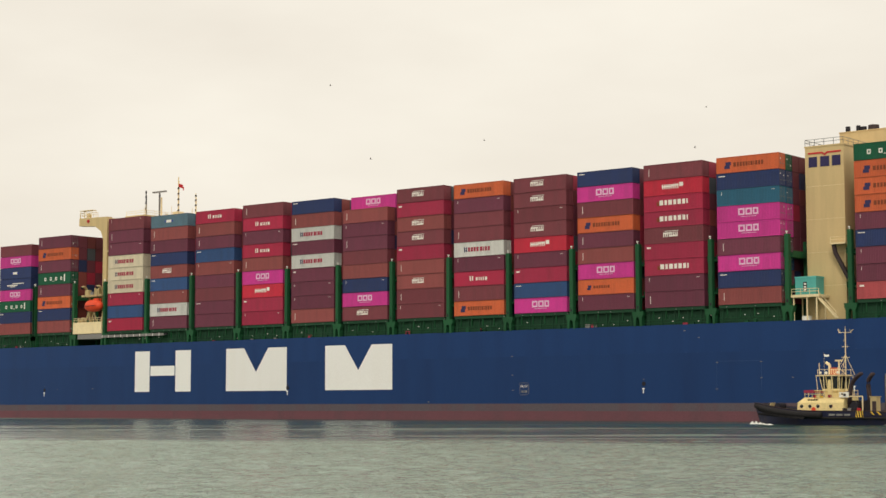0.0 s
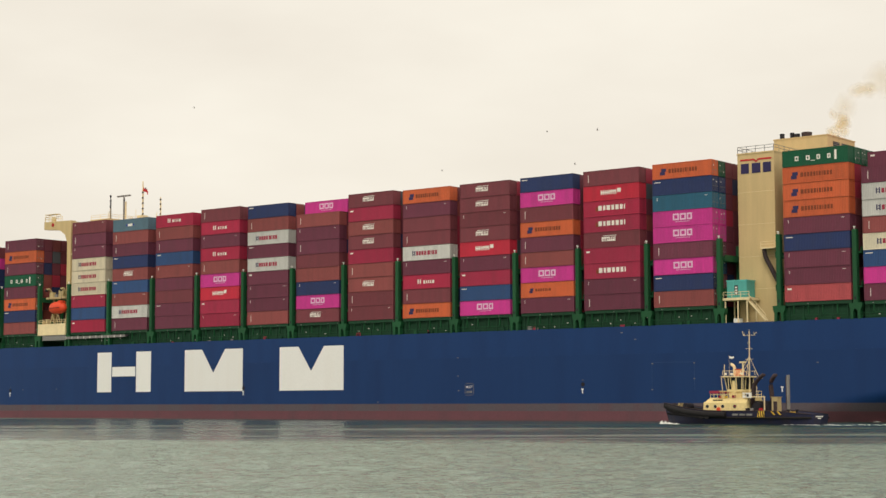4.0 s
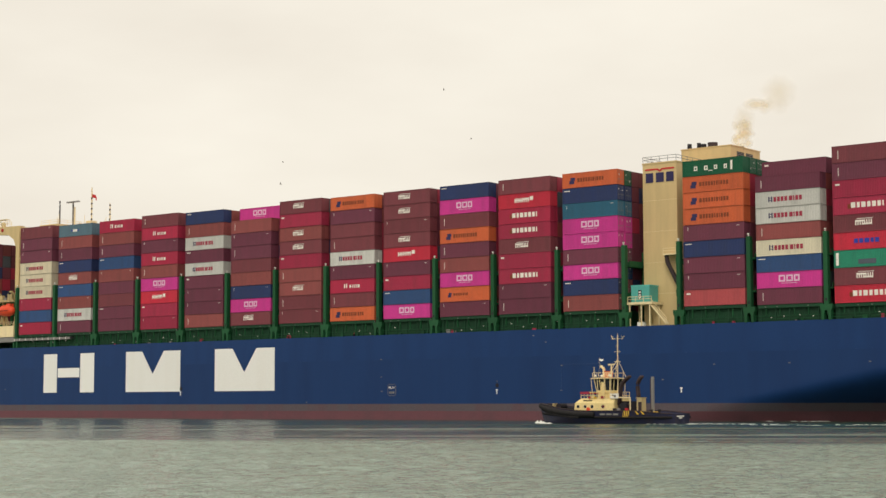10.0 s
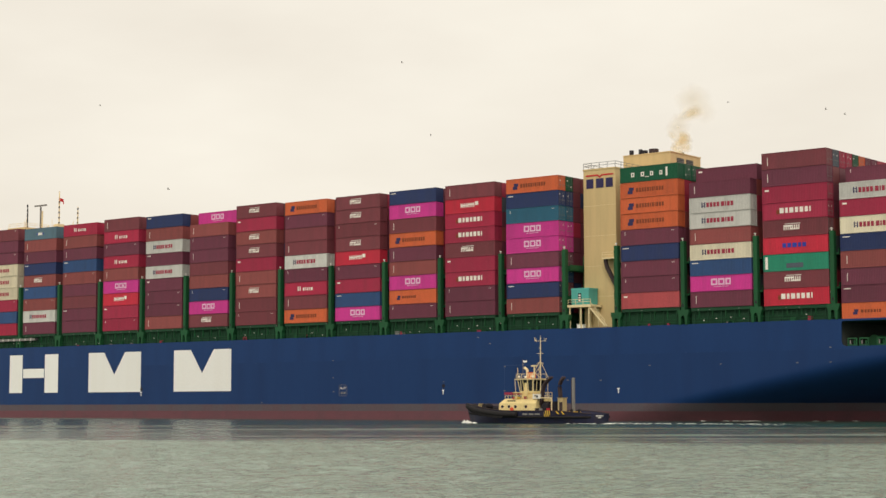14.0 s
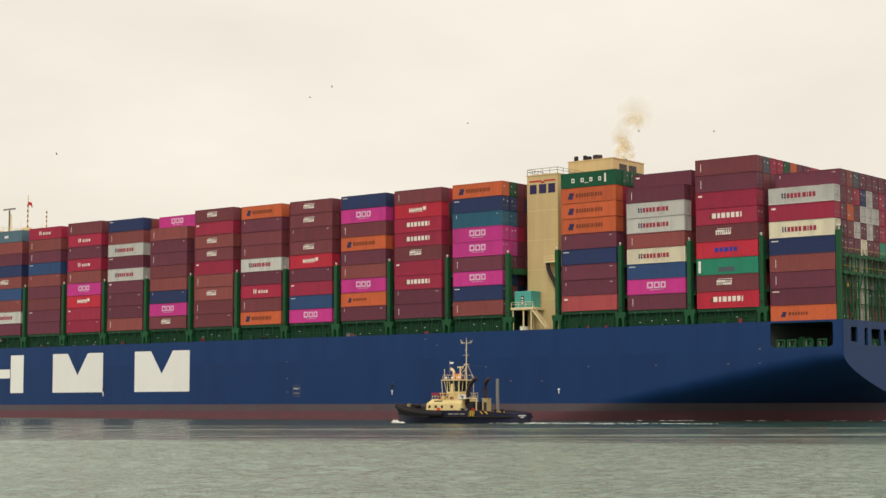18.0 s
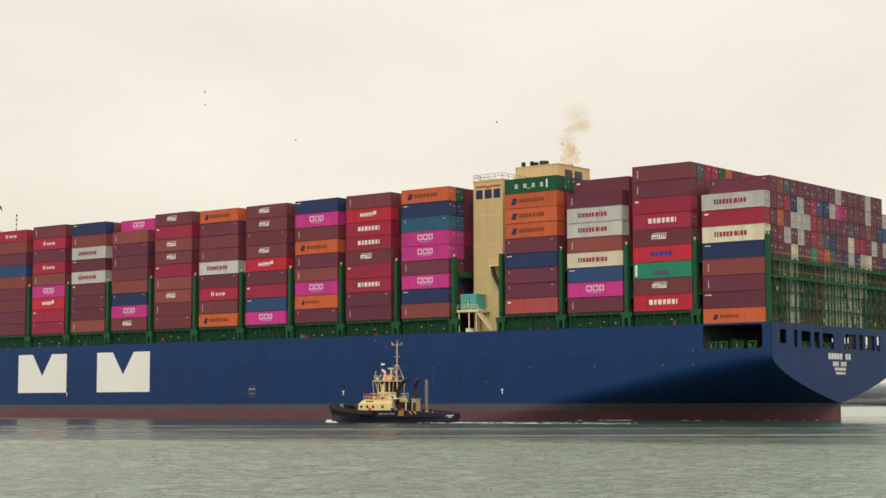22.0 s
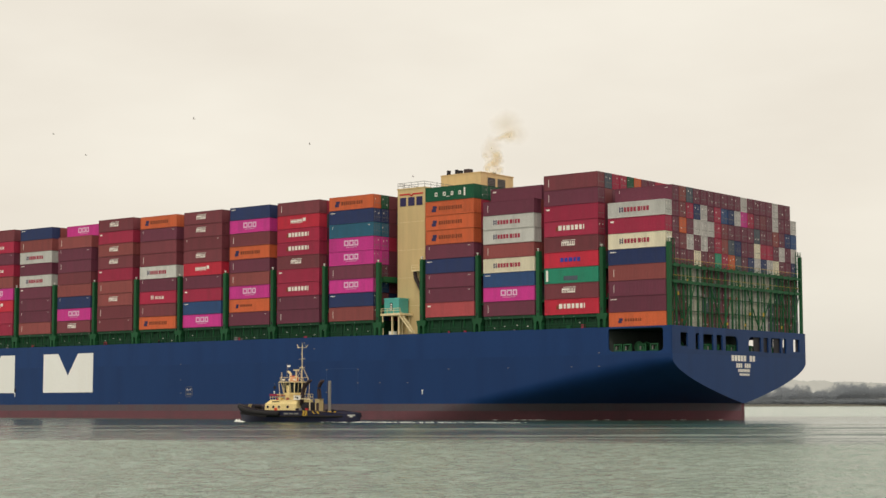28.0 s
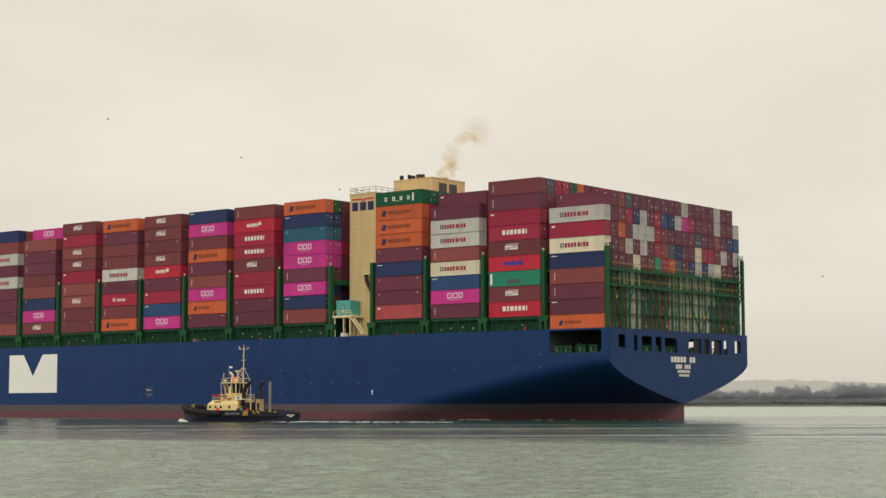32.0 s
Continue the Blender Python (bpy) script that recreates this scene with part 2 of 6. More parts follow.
# ======================= water and far shore =======================
def river():
    """One sheet to the horizon; close to the bank it carries small wind waves."""
    yaw = radians(38.47)
    ac = np.concatenate([[-2600, -1200, -500, -200, -100], np.arange(-74, 74.01, 0.4), [100, 200, 500, 1200, 2600]])
    ah = np.concatenate([[-300, -60, 20], np.arange(40, 184.01, 0.36), np.arange(184.3, 262, 0.35), [280, 300, 400, 700, 1200, 2000, 2900]])
    A, D = np.meshgrid(ac, ah)
    rnd = np.random.RandomState(7)
    Z = np.zeros_like(A)
    for _ in range(64):
        lam = np.exp(rnd.uniform(np.log(0.8), np.log(1.35)))
        ang = rnd.normal(1.45, 0.65)
        k = 2 * np.pi / lam
        Z += 0.0038 * lam * np.sin(k * (A * np.cos(ang) + D * np.sin(ang)) + rnd.uniform(0, 6.28))
    patch = 0.88 + 0.12 * np.sin(A * 0.05 + D * 0.021 + 1) * np.sin(D * 0.07 - A * 0.013)
    fade = np.clip((158 - 0.28 * A + 7 * np.sin(A * 0.06) + 4 * np.sin(A * 0.17 + 1) - D) / 22, 0, 1)
    fade = fade * fade * (3 - 2 * fade) * (np.abs(A) < 74) * (D >= 40) * (D < 184)
    Z = Z * patch * fade
    # short chop on the smoother water farther out
    C = np.zeros_like(A)
    for _ in range(26):
        lam = np.exp(rnd.uniform(np.log(2.0), np.log(6.5)))
        ang = rnd.normal(1.5, 0.5)
        k = 2 * np.pi / lam
        C += 0.0013 * lam * np.sin(k * (A * np.cos(ang) + D * np.sin(ang)) + rnd.uniform(0, 6.28))
    Z += C * (np.abs(A) < 74) * np.clip((D - 132) / 14, 0, 1) * (D < 262) * (0.55 + 0.45 * np.sin(D * 0.19 + 0.8 * np.sin(A * 0.05)))
    # long low wake waves rolling in from the ship
    inside = (np.abs(A) < 74) * (D >= 40) * (D < 258)
    for d0, w, hgt in ((140, 0.7, 0.09), (146, 0.7, 0.08), (154, 0.7, 0.1), (168, 0.8, 0.17), (184, 0.8, 0.08), (196, 0.9, 0.11), (213, 1.0, 0.22), (236, 1.1, 0.09), (252, 1.2, 0.16)):
        line = d0 + 1.6 * np.sin(A * 0.045 + d0) + 0.8 * np.sin(A * 0.13 + 2 * d0) - 0.02 * A
        along = 0.72 + 0.28 * np.sin(A * 0.06 + d0 * 1.7) * np.sin(A * 0.021 + d0)
        u = (D - line) / w
        Z += hgt * along * (np.exp(-u * u) - 0.45 * np.exp(-((u + 1.9) / 1.2) ** 2)) * inside
    X = A * math.cos(yaw) - D * math.sin(yaw)
    Y = A * math.sin(yaw) + D * math.cos(yaw)
    verts = np.stack([X, Y, Z], -1).reshape(-1, 3)
    n, m = A.shape
    i = np.arange(n * m).reshape(n, m)
    faces = np.stack([i[:-1, :-1], i[:-1, 1:], i[1:, 1:], i[1:, :-1]], -1).reshape(-1, 4)
    me = bpy.data.meshes.new("water")
    me.from_pydata(verts.tolist(), [], faces.tolist())
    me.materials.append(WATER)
    for p in me.polygons:
        p.use_smooth = True
    tagged(new("water", me), "grey-green rippled river water", "water", kind="structure")


river()

# ======================= the container ship =======================
ship = new("container_ship")
tagged(ship, "huge blue container ship under way with stacked boxes", "ship")
aboard(ship, 0, 0, 0)
STERN, BOW, MID, BEAM = 83.35, -282.0, 26.3, 52.6
DECK = 17.3


def transom_half(z):
    """Half breadth of the transom at height z."""
    if z >= 11.2:
        return 26.3
    if z <= 3.2:
        return 0.6
    return 0.6 + 25.7 * (1 - (1 - (z - 3.2) / 8.0) ** 1.6)


def half(s, z):
    """Half breadth of the hull at the station s."""
    b = 26.3
    start = 6 + 70 * min(1, max(0, z + 2) / 13.5) ** 0.95
    if s > start:
        k = (s - start) / (STERN - start)
        b = 26.3 - (26.3 - transom_half(z)) * (k ** 1.9)
    if s < -215:
        k = (-215 - s) / 67.0
        flare = 0.35 + 0.65 * max(0, min(1, z / DECK))
        b = min(b, 26.3 * max(0.02, 1 - k ** (1.6 + 1.6 * flare)))
    return b


def shell(z0, z1, rows, stations, side):
    bm = bmesh.new()
    grid = []
    for i in range(rows + 1):
        z = z0 + (z1 - z0) * i / rows
        grid.append([bm.verts.new((s, MID + side * half(s, z), z)) for s in stations])
    for a, b in zip(grid, grid[1:]):
        for i in range(len(stations) - 1):
            f = (a[i], a[i + 1], b[i + 1], b[i])
            bm.faces.new(f if side < 0 else f[::-1])
    return bm


def hull():
    st = sorted(set([BOW + 4 * i for i in range(17)] + [-214 + 20 * i for i in range(11)] + [6 + 2.0 * i for i in range(39)] + [83.0, STERN]))
    body = part("hull", shell(3.2, 12.2, 14, st, -1), HULLBLUE, ship, "blue painted steel hull side", True)
    part("hull_far_side", shell(3.2, 12.2, 14, st, 1), HULLBLUE, body, smooth=True)
    # topsides, with a mooring opening cut through on either side near the stern
    x0, x1, z0, z1 = 69.95, 81.75, 12.7, 16.95
    y0, y1 = -0.02, 0.25
    bm = boxes((-216, x0, y0, y1, 12.2, DECK), (x1, STERN, y0, y1, 12.2, DECK), (x0, x1, y0, y1, 12.2, z0), (x0, x1, y0, y1, z1, DECK))
    for xa, d, za, zd in ((x0, 0.7, z0, 0.7), (x1, -0.7, z0, 0.7), (x0, 0.4, z1, -0.4), (x1, -0.4, z1, -0.4)):     # rounded corners of the opening
        poly(bm, [(xa, za), (xa + d, za), (xa + 0.3 * d, za + 0.3 * zd), (xa, za + zd)], 1, y0, y1)
    part("hull_topside", bm, HULLBLUE, body, "blue topside plating with a mooring opening")
    y0, y1 = BEAM - 0.25, BEAM + 0.02
    gaps = ((69.6, 72.6), (73.0, 75.9), (76.3, 78.9), (79.3, 82.5))
    bm = boxes((-216, gaps[0][0], y0, y1, 12.2, DECK), *[(g[0], g[1], y0, y1, 12.2, 13.4) for g in gaps], *[(g[0], g[1], y0, y1, 16.3, DECK) for g in gaps],
               *[(a[1], b[0], y0, y1, 12.2, DECK) for a, b in zip(gaps, gaps[1:])], (gaps[-1][1], STERN, y0, y1, 12.2, DECK))
    part("hull_topside", bm, HULLBLUE, body, "blue topside plating with fairlead openings")
    bm = bmesh.new()
    for side in (-1, 1):
        g = [[bm.verts.new((s, MID + side * half(s, z), z)) for s in st if s <= -214] for z in (12.2, 14.8, DECK)]
        for a, b in zip(g, g[1:]):
            for i in range(len(a) - 1):
                f = (a[i], a[i + 1], b[i + 1], b[i])
                bm.faces.new(f if side < 0 else f[::-1])
    part("bow_topside", bm, HULLBLUE, body, smooth=True)
    for side in (-1, 1):
        part("boot_topping", shell(1.75, 3.2, 2, st, side), SCUFF, body, "faded grey-red upper boot topping", True)
        part("underwater_paint", shell(-2.0, 1.75, 3, st, side), BOOT, body, "red antifouling paint at the waterline", True)
    part("stern_post", boxes((STERN - 0.5, STERN + 0.05, MID - 0.6, MID + 0.6, -2, 3.3)), BOOT, body, "red stern post")
    part("mooring_deck", boxes((58, STERN - 0.1, 0.3, 52.3, 12.2, 12.45), (68.9, 69.2, 0.3, 52.3, 12.45, 16.9)), BULKHEAD, body, "shadowy grey mooring deck inside the stern")
    # web frames just inside the stern plating
    for a, b, z1 in ((31.1, 34.0, 17.0), (34.5, 37.4, 17.0), (39.4, 42.3, 17.0), (43.2, 44.8, 14.3), (48.9, 50.4, 17.0)):
        part("web_frame", boxes((STERN - 0.1, STERN - 0.04, a, b, 12.9, z1)), DARK, body, "dark web frame inside the stern")
    # transom with its row of openings
    holes = [(2.9, 5.5, 13.6, 16.1), (8.3, 9.7, 13.1, 16.1), (11.1, 14.9, 13.1, 16.0), (16.1, 18.4, 13.1, 16.0), (19.5, 24.3, 13.1, 15.9),
             (28.6, 33.6, 13.2, 16.0), (34.6, 36.7, 13.1, 16.0), (37.8, 41.9, 13.1, 16.0), (42.7, 44.2, 13.1, 16.0), (47.3, 49.95, 13.5, 16.0)]
    plating = part("transom_bulwark", boxes((STERN, STERN + 0.3, 0.0, BEAM, 12.2, 13.1)), HULLBLUE, body, "blue stern plating pierced by mooring ports")
    ys = sorted({0.0, BEAM} | {h[0] for h in holes} | {h[1] for h in holes})
    for a, b in zip(ys, ys[1:]):
        inside = [h for h in holes if abs(h[0] - a) < 1e-6]
        if inside:
            h = inside[0]
            if h[2] > 13.11:
                part("port_sill", boxes((STERN, STERN + 0.3, a, b, 13.1, h[2])), HULLBLUE, plating)
            bm = boxes((STERN, STERN + 0.3, a, b, h[3], DECK))
            big = 1.1 if a in (19.5, 28.6) else 0.35      # rounded upper corners
            for ya, yb, w in ((a, b, big if a == 28.6 else 0.35), (b, a, big if a == 19.5 else 0.35)):
                d = w if yb > ya else -w
                poly(bm, [(ya, h[3]), (ya + d, h[3]), (ya + d * 0.3, h[3] - w * 0.3), (ya, h[3] - w)], 0, STERN, STERN + 0.3)
            bmesh.ops.recalc_face_normals(bm, faces=bm.faces)
            part("port_head", bm, HULLBLUE, plating)
        else:
            part("stern_plate", boxes((STERN, STERN + 0.3, a, b, 13.1, DECK)), HULLBLUE, plating)
    rows = [(transom_half(3.2 + 9.0 * i / 24), 3.2 + 9.0 * i / 24) for i in range(25)]
    out = [(MID - b, z) for b, z in rows] + [(MID + b, z) for b, z in reversed(rows)]
    bm = bmesh.new()
    poly(bm, out, 0, STERN, STERN + 0.3)
    part("transom", bm, HULLBLUE, body, "rounded blue transom")
    bm = bmesh.new()
    poly(bm, [(BOW + 1, MID), (BOW + 30, 12), (BOW + 67, 1), (STERN, 0.3), (STERN, 52.3), (BOW + 67, 51.6), (BOW + 30, 40)], 2, DECK - 0.35, DECK - 0.1)
    part("deck", bm, GREEN, body, "green painted weather deck")
    return body


HULL = hull()


FITTINGS = ((-0.5, 10.3), (8.2, 10.3), (-0.6, 5.6), (8.2, 7.5), (14.2, 7.5), (21.6, 7.4), (32.2, 10.0), (46.9, 10.0), (61.7, 10.0), (67.9, 12.5), (67.9, 10.0), (-7.0, 16.1), (-4.1, 14.8), (-45.4, 12.2), (-45.3, 8.6), (-45.2, 5.7), (-66.2, 3.5), (-169.0, 6.9), (-182.0, 6.8))


def hull_marks():
    def mark(name, rects, mat, label="", polys=()):
        bm = bmesh.new()
        for x0, x1, z0, z1 in rects:
            box(bm, x0, x1, -0.06, -0.03, z0, z1)
        for p in polys:
            poly(bm, p, 1, -0.06, -0.03)
        return part(name, bm, mat, HULL, label)
    def word(text, x, z, size):
        """Raised lettering on the hull side."""
        cu = bpy.data.curves.new("lettering", "FONT")
        cu.body, cu.size, cu.extrude = text, size, 0.01
        tmp = bpy.data.objects.new("lettering", cu)
        me = bpy.data.meshes.new_from_object(tmp)
        bpy.data.objects.remove(tmp)
        me.materials.append(MARK["white"])
        part("boarding_lettering", me, None, HULL, "white painted lettering", at=pose(x, -0.08, z, 90, 0, 0))

    za, zb = 6.1, 15.45
    for r in ((-154.0, -149.0, za, zb), (-140.3, -135.25, za, zb), (-148.7, -140.6, 9.75, 12.0)):
        mark("painted_emblem", [r], WHITE, "large white painted block")
    for x in (-123.9, -94.2):
        w = 18.5
        mark("painted_emblem", [], WHITE, "large white painted block with a notched top",
             [[(x, za), (x + w, za), (x + w, zb), (x + w * 0.70, zb), (x + w * 0.5, 10.2), (x + w * 0.30, zb), (x, zb)]])
    # boarding mark: outlined plate with two lines of small bars
    x0, x1, z0, z1 = -43.6, -41.45, 4.85, 7.2
    for r in ((x0 + 0.2, x1 - 0.2, z0, z0 + 0.07), (x0 + 0.2, x1 - 0.2, z1 - 0.07, z1), (x0, x0 + 0.07, z0 + 0.2, z1 - 0.2), (x1 - 0.07, x1, z0 + 0.2, z1 - 0.2)):
        mark("boarding_mark", [r], GEAR, "pale bar of an outlined boarding mark")
    word("PILOT", x0 + 0.26, 6.28, 0.62)
    for r in run(x0 + 0.4, x1 - 0.4, 5.3, 0.42, (0.8, 0.5, 0.9)):
        mark("boarding_mark", [r], GEAR, "pale bar of an outlined boarding mark")
    def push(x, z, k=0.62):
        mark("push_mark", [], WHITE, "white T-shaped push mark", [[(x + k * a, z + k * b) for a, b in ((-0.16, 0), (0.16, 0), (0.16, 1.15), (0.42, 1.15), (0.42, 1.5), (-0.42, 1.5), (-0.42, 1.15), (-0.16, 1.15))]])
    for x, z in ((-15.8, 5.05), (-105.2, 5.15), (-187.0, 5.25), (25.45, 5.1)):
        push(x, z)
    for x in (-15.7, -105.1, -186.9):
        part("overboard_outlet", tubes(0.4, ((x, -0.08, 6.75), (x, 0, 6.75)), n=12), DARK, HULL, "dark round outlet")
        mark("outlet_mark", [(x - 0.14, x + 0.14, 7.5, 7.62)], GEAR)
    x0, x1, z0, z1 = -0.6, 8.2, 5.5, 10.55
    for r in ((x0, x1, z1, z1 + 0.05), (x0, x0 + 0.04, z0, z1), (x1, x1 + 0.04, z0, z1)):
        mark("side_door_outline", [r], HULLPALE, "faint outline of a shell door")
    for x, z in FITTINGS:
        mark("hull_fitting", [(x - 0.2, x + 0.2, z, z + 0.16)], GEAR, "small pale fitting")
    # four lines of small bars on the transom
    for z0, h, y0, y1, n in ((11.2, 1.1, 21.7, 31.2, 8), (9.95, 0.85, 23.5, 29.3, 7), (9.15, 0.55, 24.2, 28.9, 9), (8.45, 0.42, 24.7, 28.7, 10)):
        step = (y1 - y0) / n
        for i in range(n):
            if n == 8 and i == 5 or n == 7 and i == 3:     # spaces between words
                continue
            part("stern_lettering", boxes((STERN + 0.31, STERN + 0.34, y0 + i * step, y0 + (i + 0.78) * step, z0, z0 + h)), MARK["white"], HULL, "white bar of painted writing")


hull_marks()


# ======================= deck containers =======================
CL, CW, CH = 12.3, 2.44, 2.86
PITCH_Z, PITCH_Y = 2.925, 2.605
BASE = 20.52


def container_body():
    """Box with corrugated long sides, recessed between posts and rails."""
    bm = bmesh.new()
    e = 0.16
    n = 40
    for side in (0, 1):
        y_out = 0.035 if side == 0 else CW - 0.035
        y_in = 0.085 if side == 0 else CW - 0.085
        cols = []
        step = (CL - 2 * e) / n
        for i in range(n):
            x = e + i * step
            for dx, y in ((0, y_in), (0.25, y_in), (0.4, y_out), (0.85, y_out)):
                cols.append((x + dx * step, y))
        cols.append((CL - e, y_in))
        lo = [bm.verts.new((x, y, e)) for x, y in cols]
        hi = [bm.verts.new((x, y, CH - e * 0.8)) for x, y in cols]
        for i in range(len(cols) - 1):
            f = (lo[i], lo[i + 1], hi[i + 1], hi[i])
            bm.faces.new(f if side == 0 else f[::-1])
    box(bm, 0.05, CL - 0.12, 0.1, CW - 0.1, 0.12, 0.2)
    box(bm, 0.05, CL - 0.05, 0.04, CW - 0.04, CH - 0.1, CH - 0.02)
    box(bm, 0.05, 0.09, 0.1, CW - 0.1, 0.1, CH - 0.05)
    return bm


def container_frame():
    bm = bmesh.new()
    for x in (0, CL - 0.16):
        for y in (0, CW - 0.16):
            box(bm, x, x + 0.16, y, y + 0.16, 0.0, CH)
    for y in (0.0, CW - 0.1):
        box(bm, 0.16, CL - 0.16, y, y + 0.1, 0.02, 0.18)
        box(bm, 0.16, CL - 0.16, y + 0.01, y + 0.09, CH - 0.12, CH)
    for x in (0.0, CL - 0.12):
        box(bm, x, x + 0.12, 0.16, CW - 0.16, 0.02, 0.18)
        box(bm, x, x + 0.12, 0.16, CW - 0.16, CH - 0.14, CH)
    return bm


def door_leaf():
    w = CW / 2 - 0.17
    bm = bmesh.new()
    box(bm, 0, 0.05, 0, w, 0.18, CH - 0.14)
    for z in (0.5, 1.05, 1.6, 2.15):
        box(bm, 0.05, 0.07, 0.08, w - 0.08, z, z + 0.32)
    return bm


def door_bar():
    bm = bmesh.new()
    tube(bm, (0.09, 0, 0.2), (0.09, 0, CH - 0.16), 0.02, 5)
    box(bm, 0.07, 0.12, -0.05, 0.3, 1.0, 1.08)
    box(bm, 0.06, 0.11, -0.05, 0.05, CH - 0.34, CH - 0.22)
    return bm


BODY_ME = {k: mesh("container_body", container_body(), m) for k, m in BOX.items()}
FRAME_ME = {k: mesh("frame", container_frame(), m) for k, m in BOX.items()}
DOOR_ME = {k: mesh("door", door_leaf(), m) for k, m in BOX.items()}
BAR_ME = mesh("locking_bar", door_bar(), GEAR)


def bars(rects):
    bm = bmesh.new()
    for x0, x1, z0, z1 in rects:
        box(bm, x0, x1, 0.012, 0.034, z0, z1)
    return bm


def hollow(x0, x1, z0, z1, w=0.28):
    """An open square of four bars."""
    return [(x0, x1, z0, z0 + w), (x0, x1, z1 - w, z1), (x0, x0 + w, z0 + w, z1 - w), (x1 - w, x1, z0 + w, z1 - w)]


LETTERING = {
    "three": [("silver", [q for x, w in ((4.2, 1.25), (5.65, 1.25), (7.1, 1.05)) for q in hollow(x, x + w, 1.1, 2.3)] + [(4.7, 7.7, 0.78, 0.86)])],
    "crest": [("white", run(4.0, 7.0, 1.1, 0.85, (0.3, 0.3, 0.3, 0.3, 0.3, 0.3, 0.3, 0.3)) + [(4.1, 5.6, 1.65, 1.9), (5.4, 7.0, 1.15, 1.4), (4.3, 7.2, 2.1, 2.2)])],
    "crest_red": [("white", run(3.9, 7.3, 1.1, 0.85, (0.3, 0.3, 0.3, 0.3, 0.3, 0.3, 0.3, 0.3)) + [(4.1, 5.7, 1.4, 1.65), (5.7, 7.2, 1.55, 1.8), (7.5, 8.3, 1.4, 2.15)])],
    "seven": [("white", run(3.3, 9.2, 1.1, 0.9, (0.8, 0.5, 0.8, 0.6, 0.7, 0.6, 0.25))), ("darkorange", [(2.7, 3.3, 1.0, 1.75)])],
    "five": [("white", run(3.9, 4.75, 1.05, 0.9, (0.3, 0.35)) + run(5.4, 8.2, 1.05, 0.65, (0.5, 0.25, 0.3, 0.3, 0.6)))],
    "eight": [("crimson", run(3.5, 8.9, 1.0, 0.85, (0.9, 0.9, 0.9, 0.9, 0.01, 1.1, 0.4, 0.9, 0.9))), ("ink", [(2.5, 2.72, 0.95, 1.95), (3.05, 3.27, 0.95, 1.95), (2.78, 2.99, 1.15, 1.3), (2.78, 2.99, 1.6, 1.75)])],
    "wordmark": [("ink", [(1.6, 2.7, 0.75, 1.35), (1.85, 2.9, 1.35, 1.95)]), ("darkorange", run(3.4, 9.3, 1.05, 0.75, (0.9, 0.7, 0.7, 0.7, 0.7, 0.4, 0.7, 0.3, 0.7, 0.7, 0.7)))],
    "small_wordmark": [("ink", [(2.0, 2.8, 0.9, 1.35), (2.2, 2.95, 1.35, 1.8)]), ("darkorange", run(3.4, 7.0, 1.2, 0.5, (0.9, 0.7, 0.7, 0.7, 0.7, 0.4, 0.7)))],
    "four": [("white", hollow(2.4, 3.1, 0.95, 1.75, 0.2) + hollow(4.5, 5.2, 0.95, 1.75, 0.2) + [(5.4, 6.2, 0.75, 0.87)] + hollow(6.5, 7.15, 0.95, 1.75, 0.2) + hollow(8.5, 9.1, 0.95, 1.75, 0.2) + [(9.8, 10.2, 0.65, 2.3)])],
    "lozenge": [("white", [(5.2, 6.8, 1.1, 1.7)]), ("royal", [(4.6, 5.1, 1.2, 1.6), (6.9, 7.4, 1.2, 1.6)])],
    "royal": [("royal", run(3.7, 8.2, 1.05, 0.75, (1, 1, 1.2, 0.8, 1)))],
    "splash": [("white", [(3.0, 7.0, 1.0, 1.3), (5.0, 9.6, 1.5, 1.7), (4.2, 6.0, 0.7, 0.9)])],
    "patch": [("slate", [(4.4, 7.6, 0.5, 1.3)]), ("white", [(0.35, 0.85, 0.4, 2.5)])],
    "upright": [("white", [(1.08, 1.18, 0.7, 2.1)])],
    "corner": [("white", [(0.5, 1.3, 2.05, 2.35)])],
    "corner_line": [("white", [(0.4, 1.7, 2.3, 2.45)])],
    "codes": [("white", [(0.9, 0.98, 1.9, 2.5), (10.8, 11.4, 2.3, 2.38)])],
}
LETTER_ME = {}
for kind_, sets in LETTERING.items():
    LETTER_ME[kind_] = [mesh("lettering", bars([r]), MARK.get(c) or BOX[c]) for c, rs in sets for r in rs]

WORDS = dict(brown="brown", maroon="dark maroon", rust="rust-red", red="deep red", crimson="crimson", scarlet="bright red", pink="magenta", orange="orange", navy="navy blue",
             blue="blue", steel="grey-blue", teal="teal blue", grey="light grey", cream="cream", green="dark green", mint="mint green", salmon="faded red", ochre="ochre", slate="slate grey", dove="dull grey", ash="weathered grey", putty="beige")


placards = random.Random(31)
PLACARD_ME = mesh("placard", boxes((0.07, 0.085, 0, 0.22, 0, 0.24)), MARK["white"])


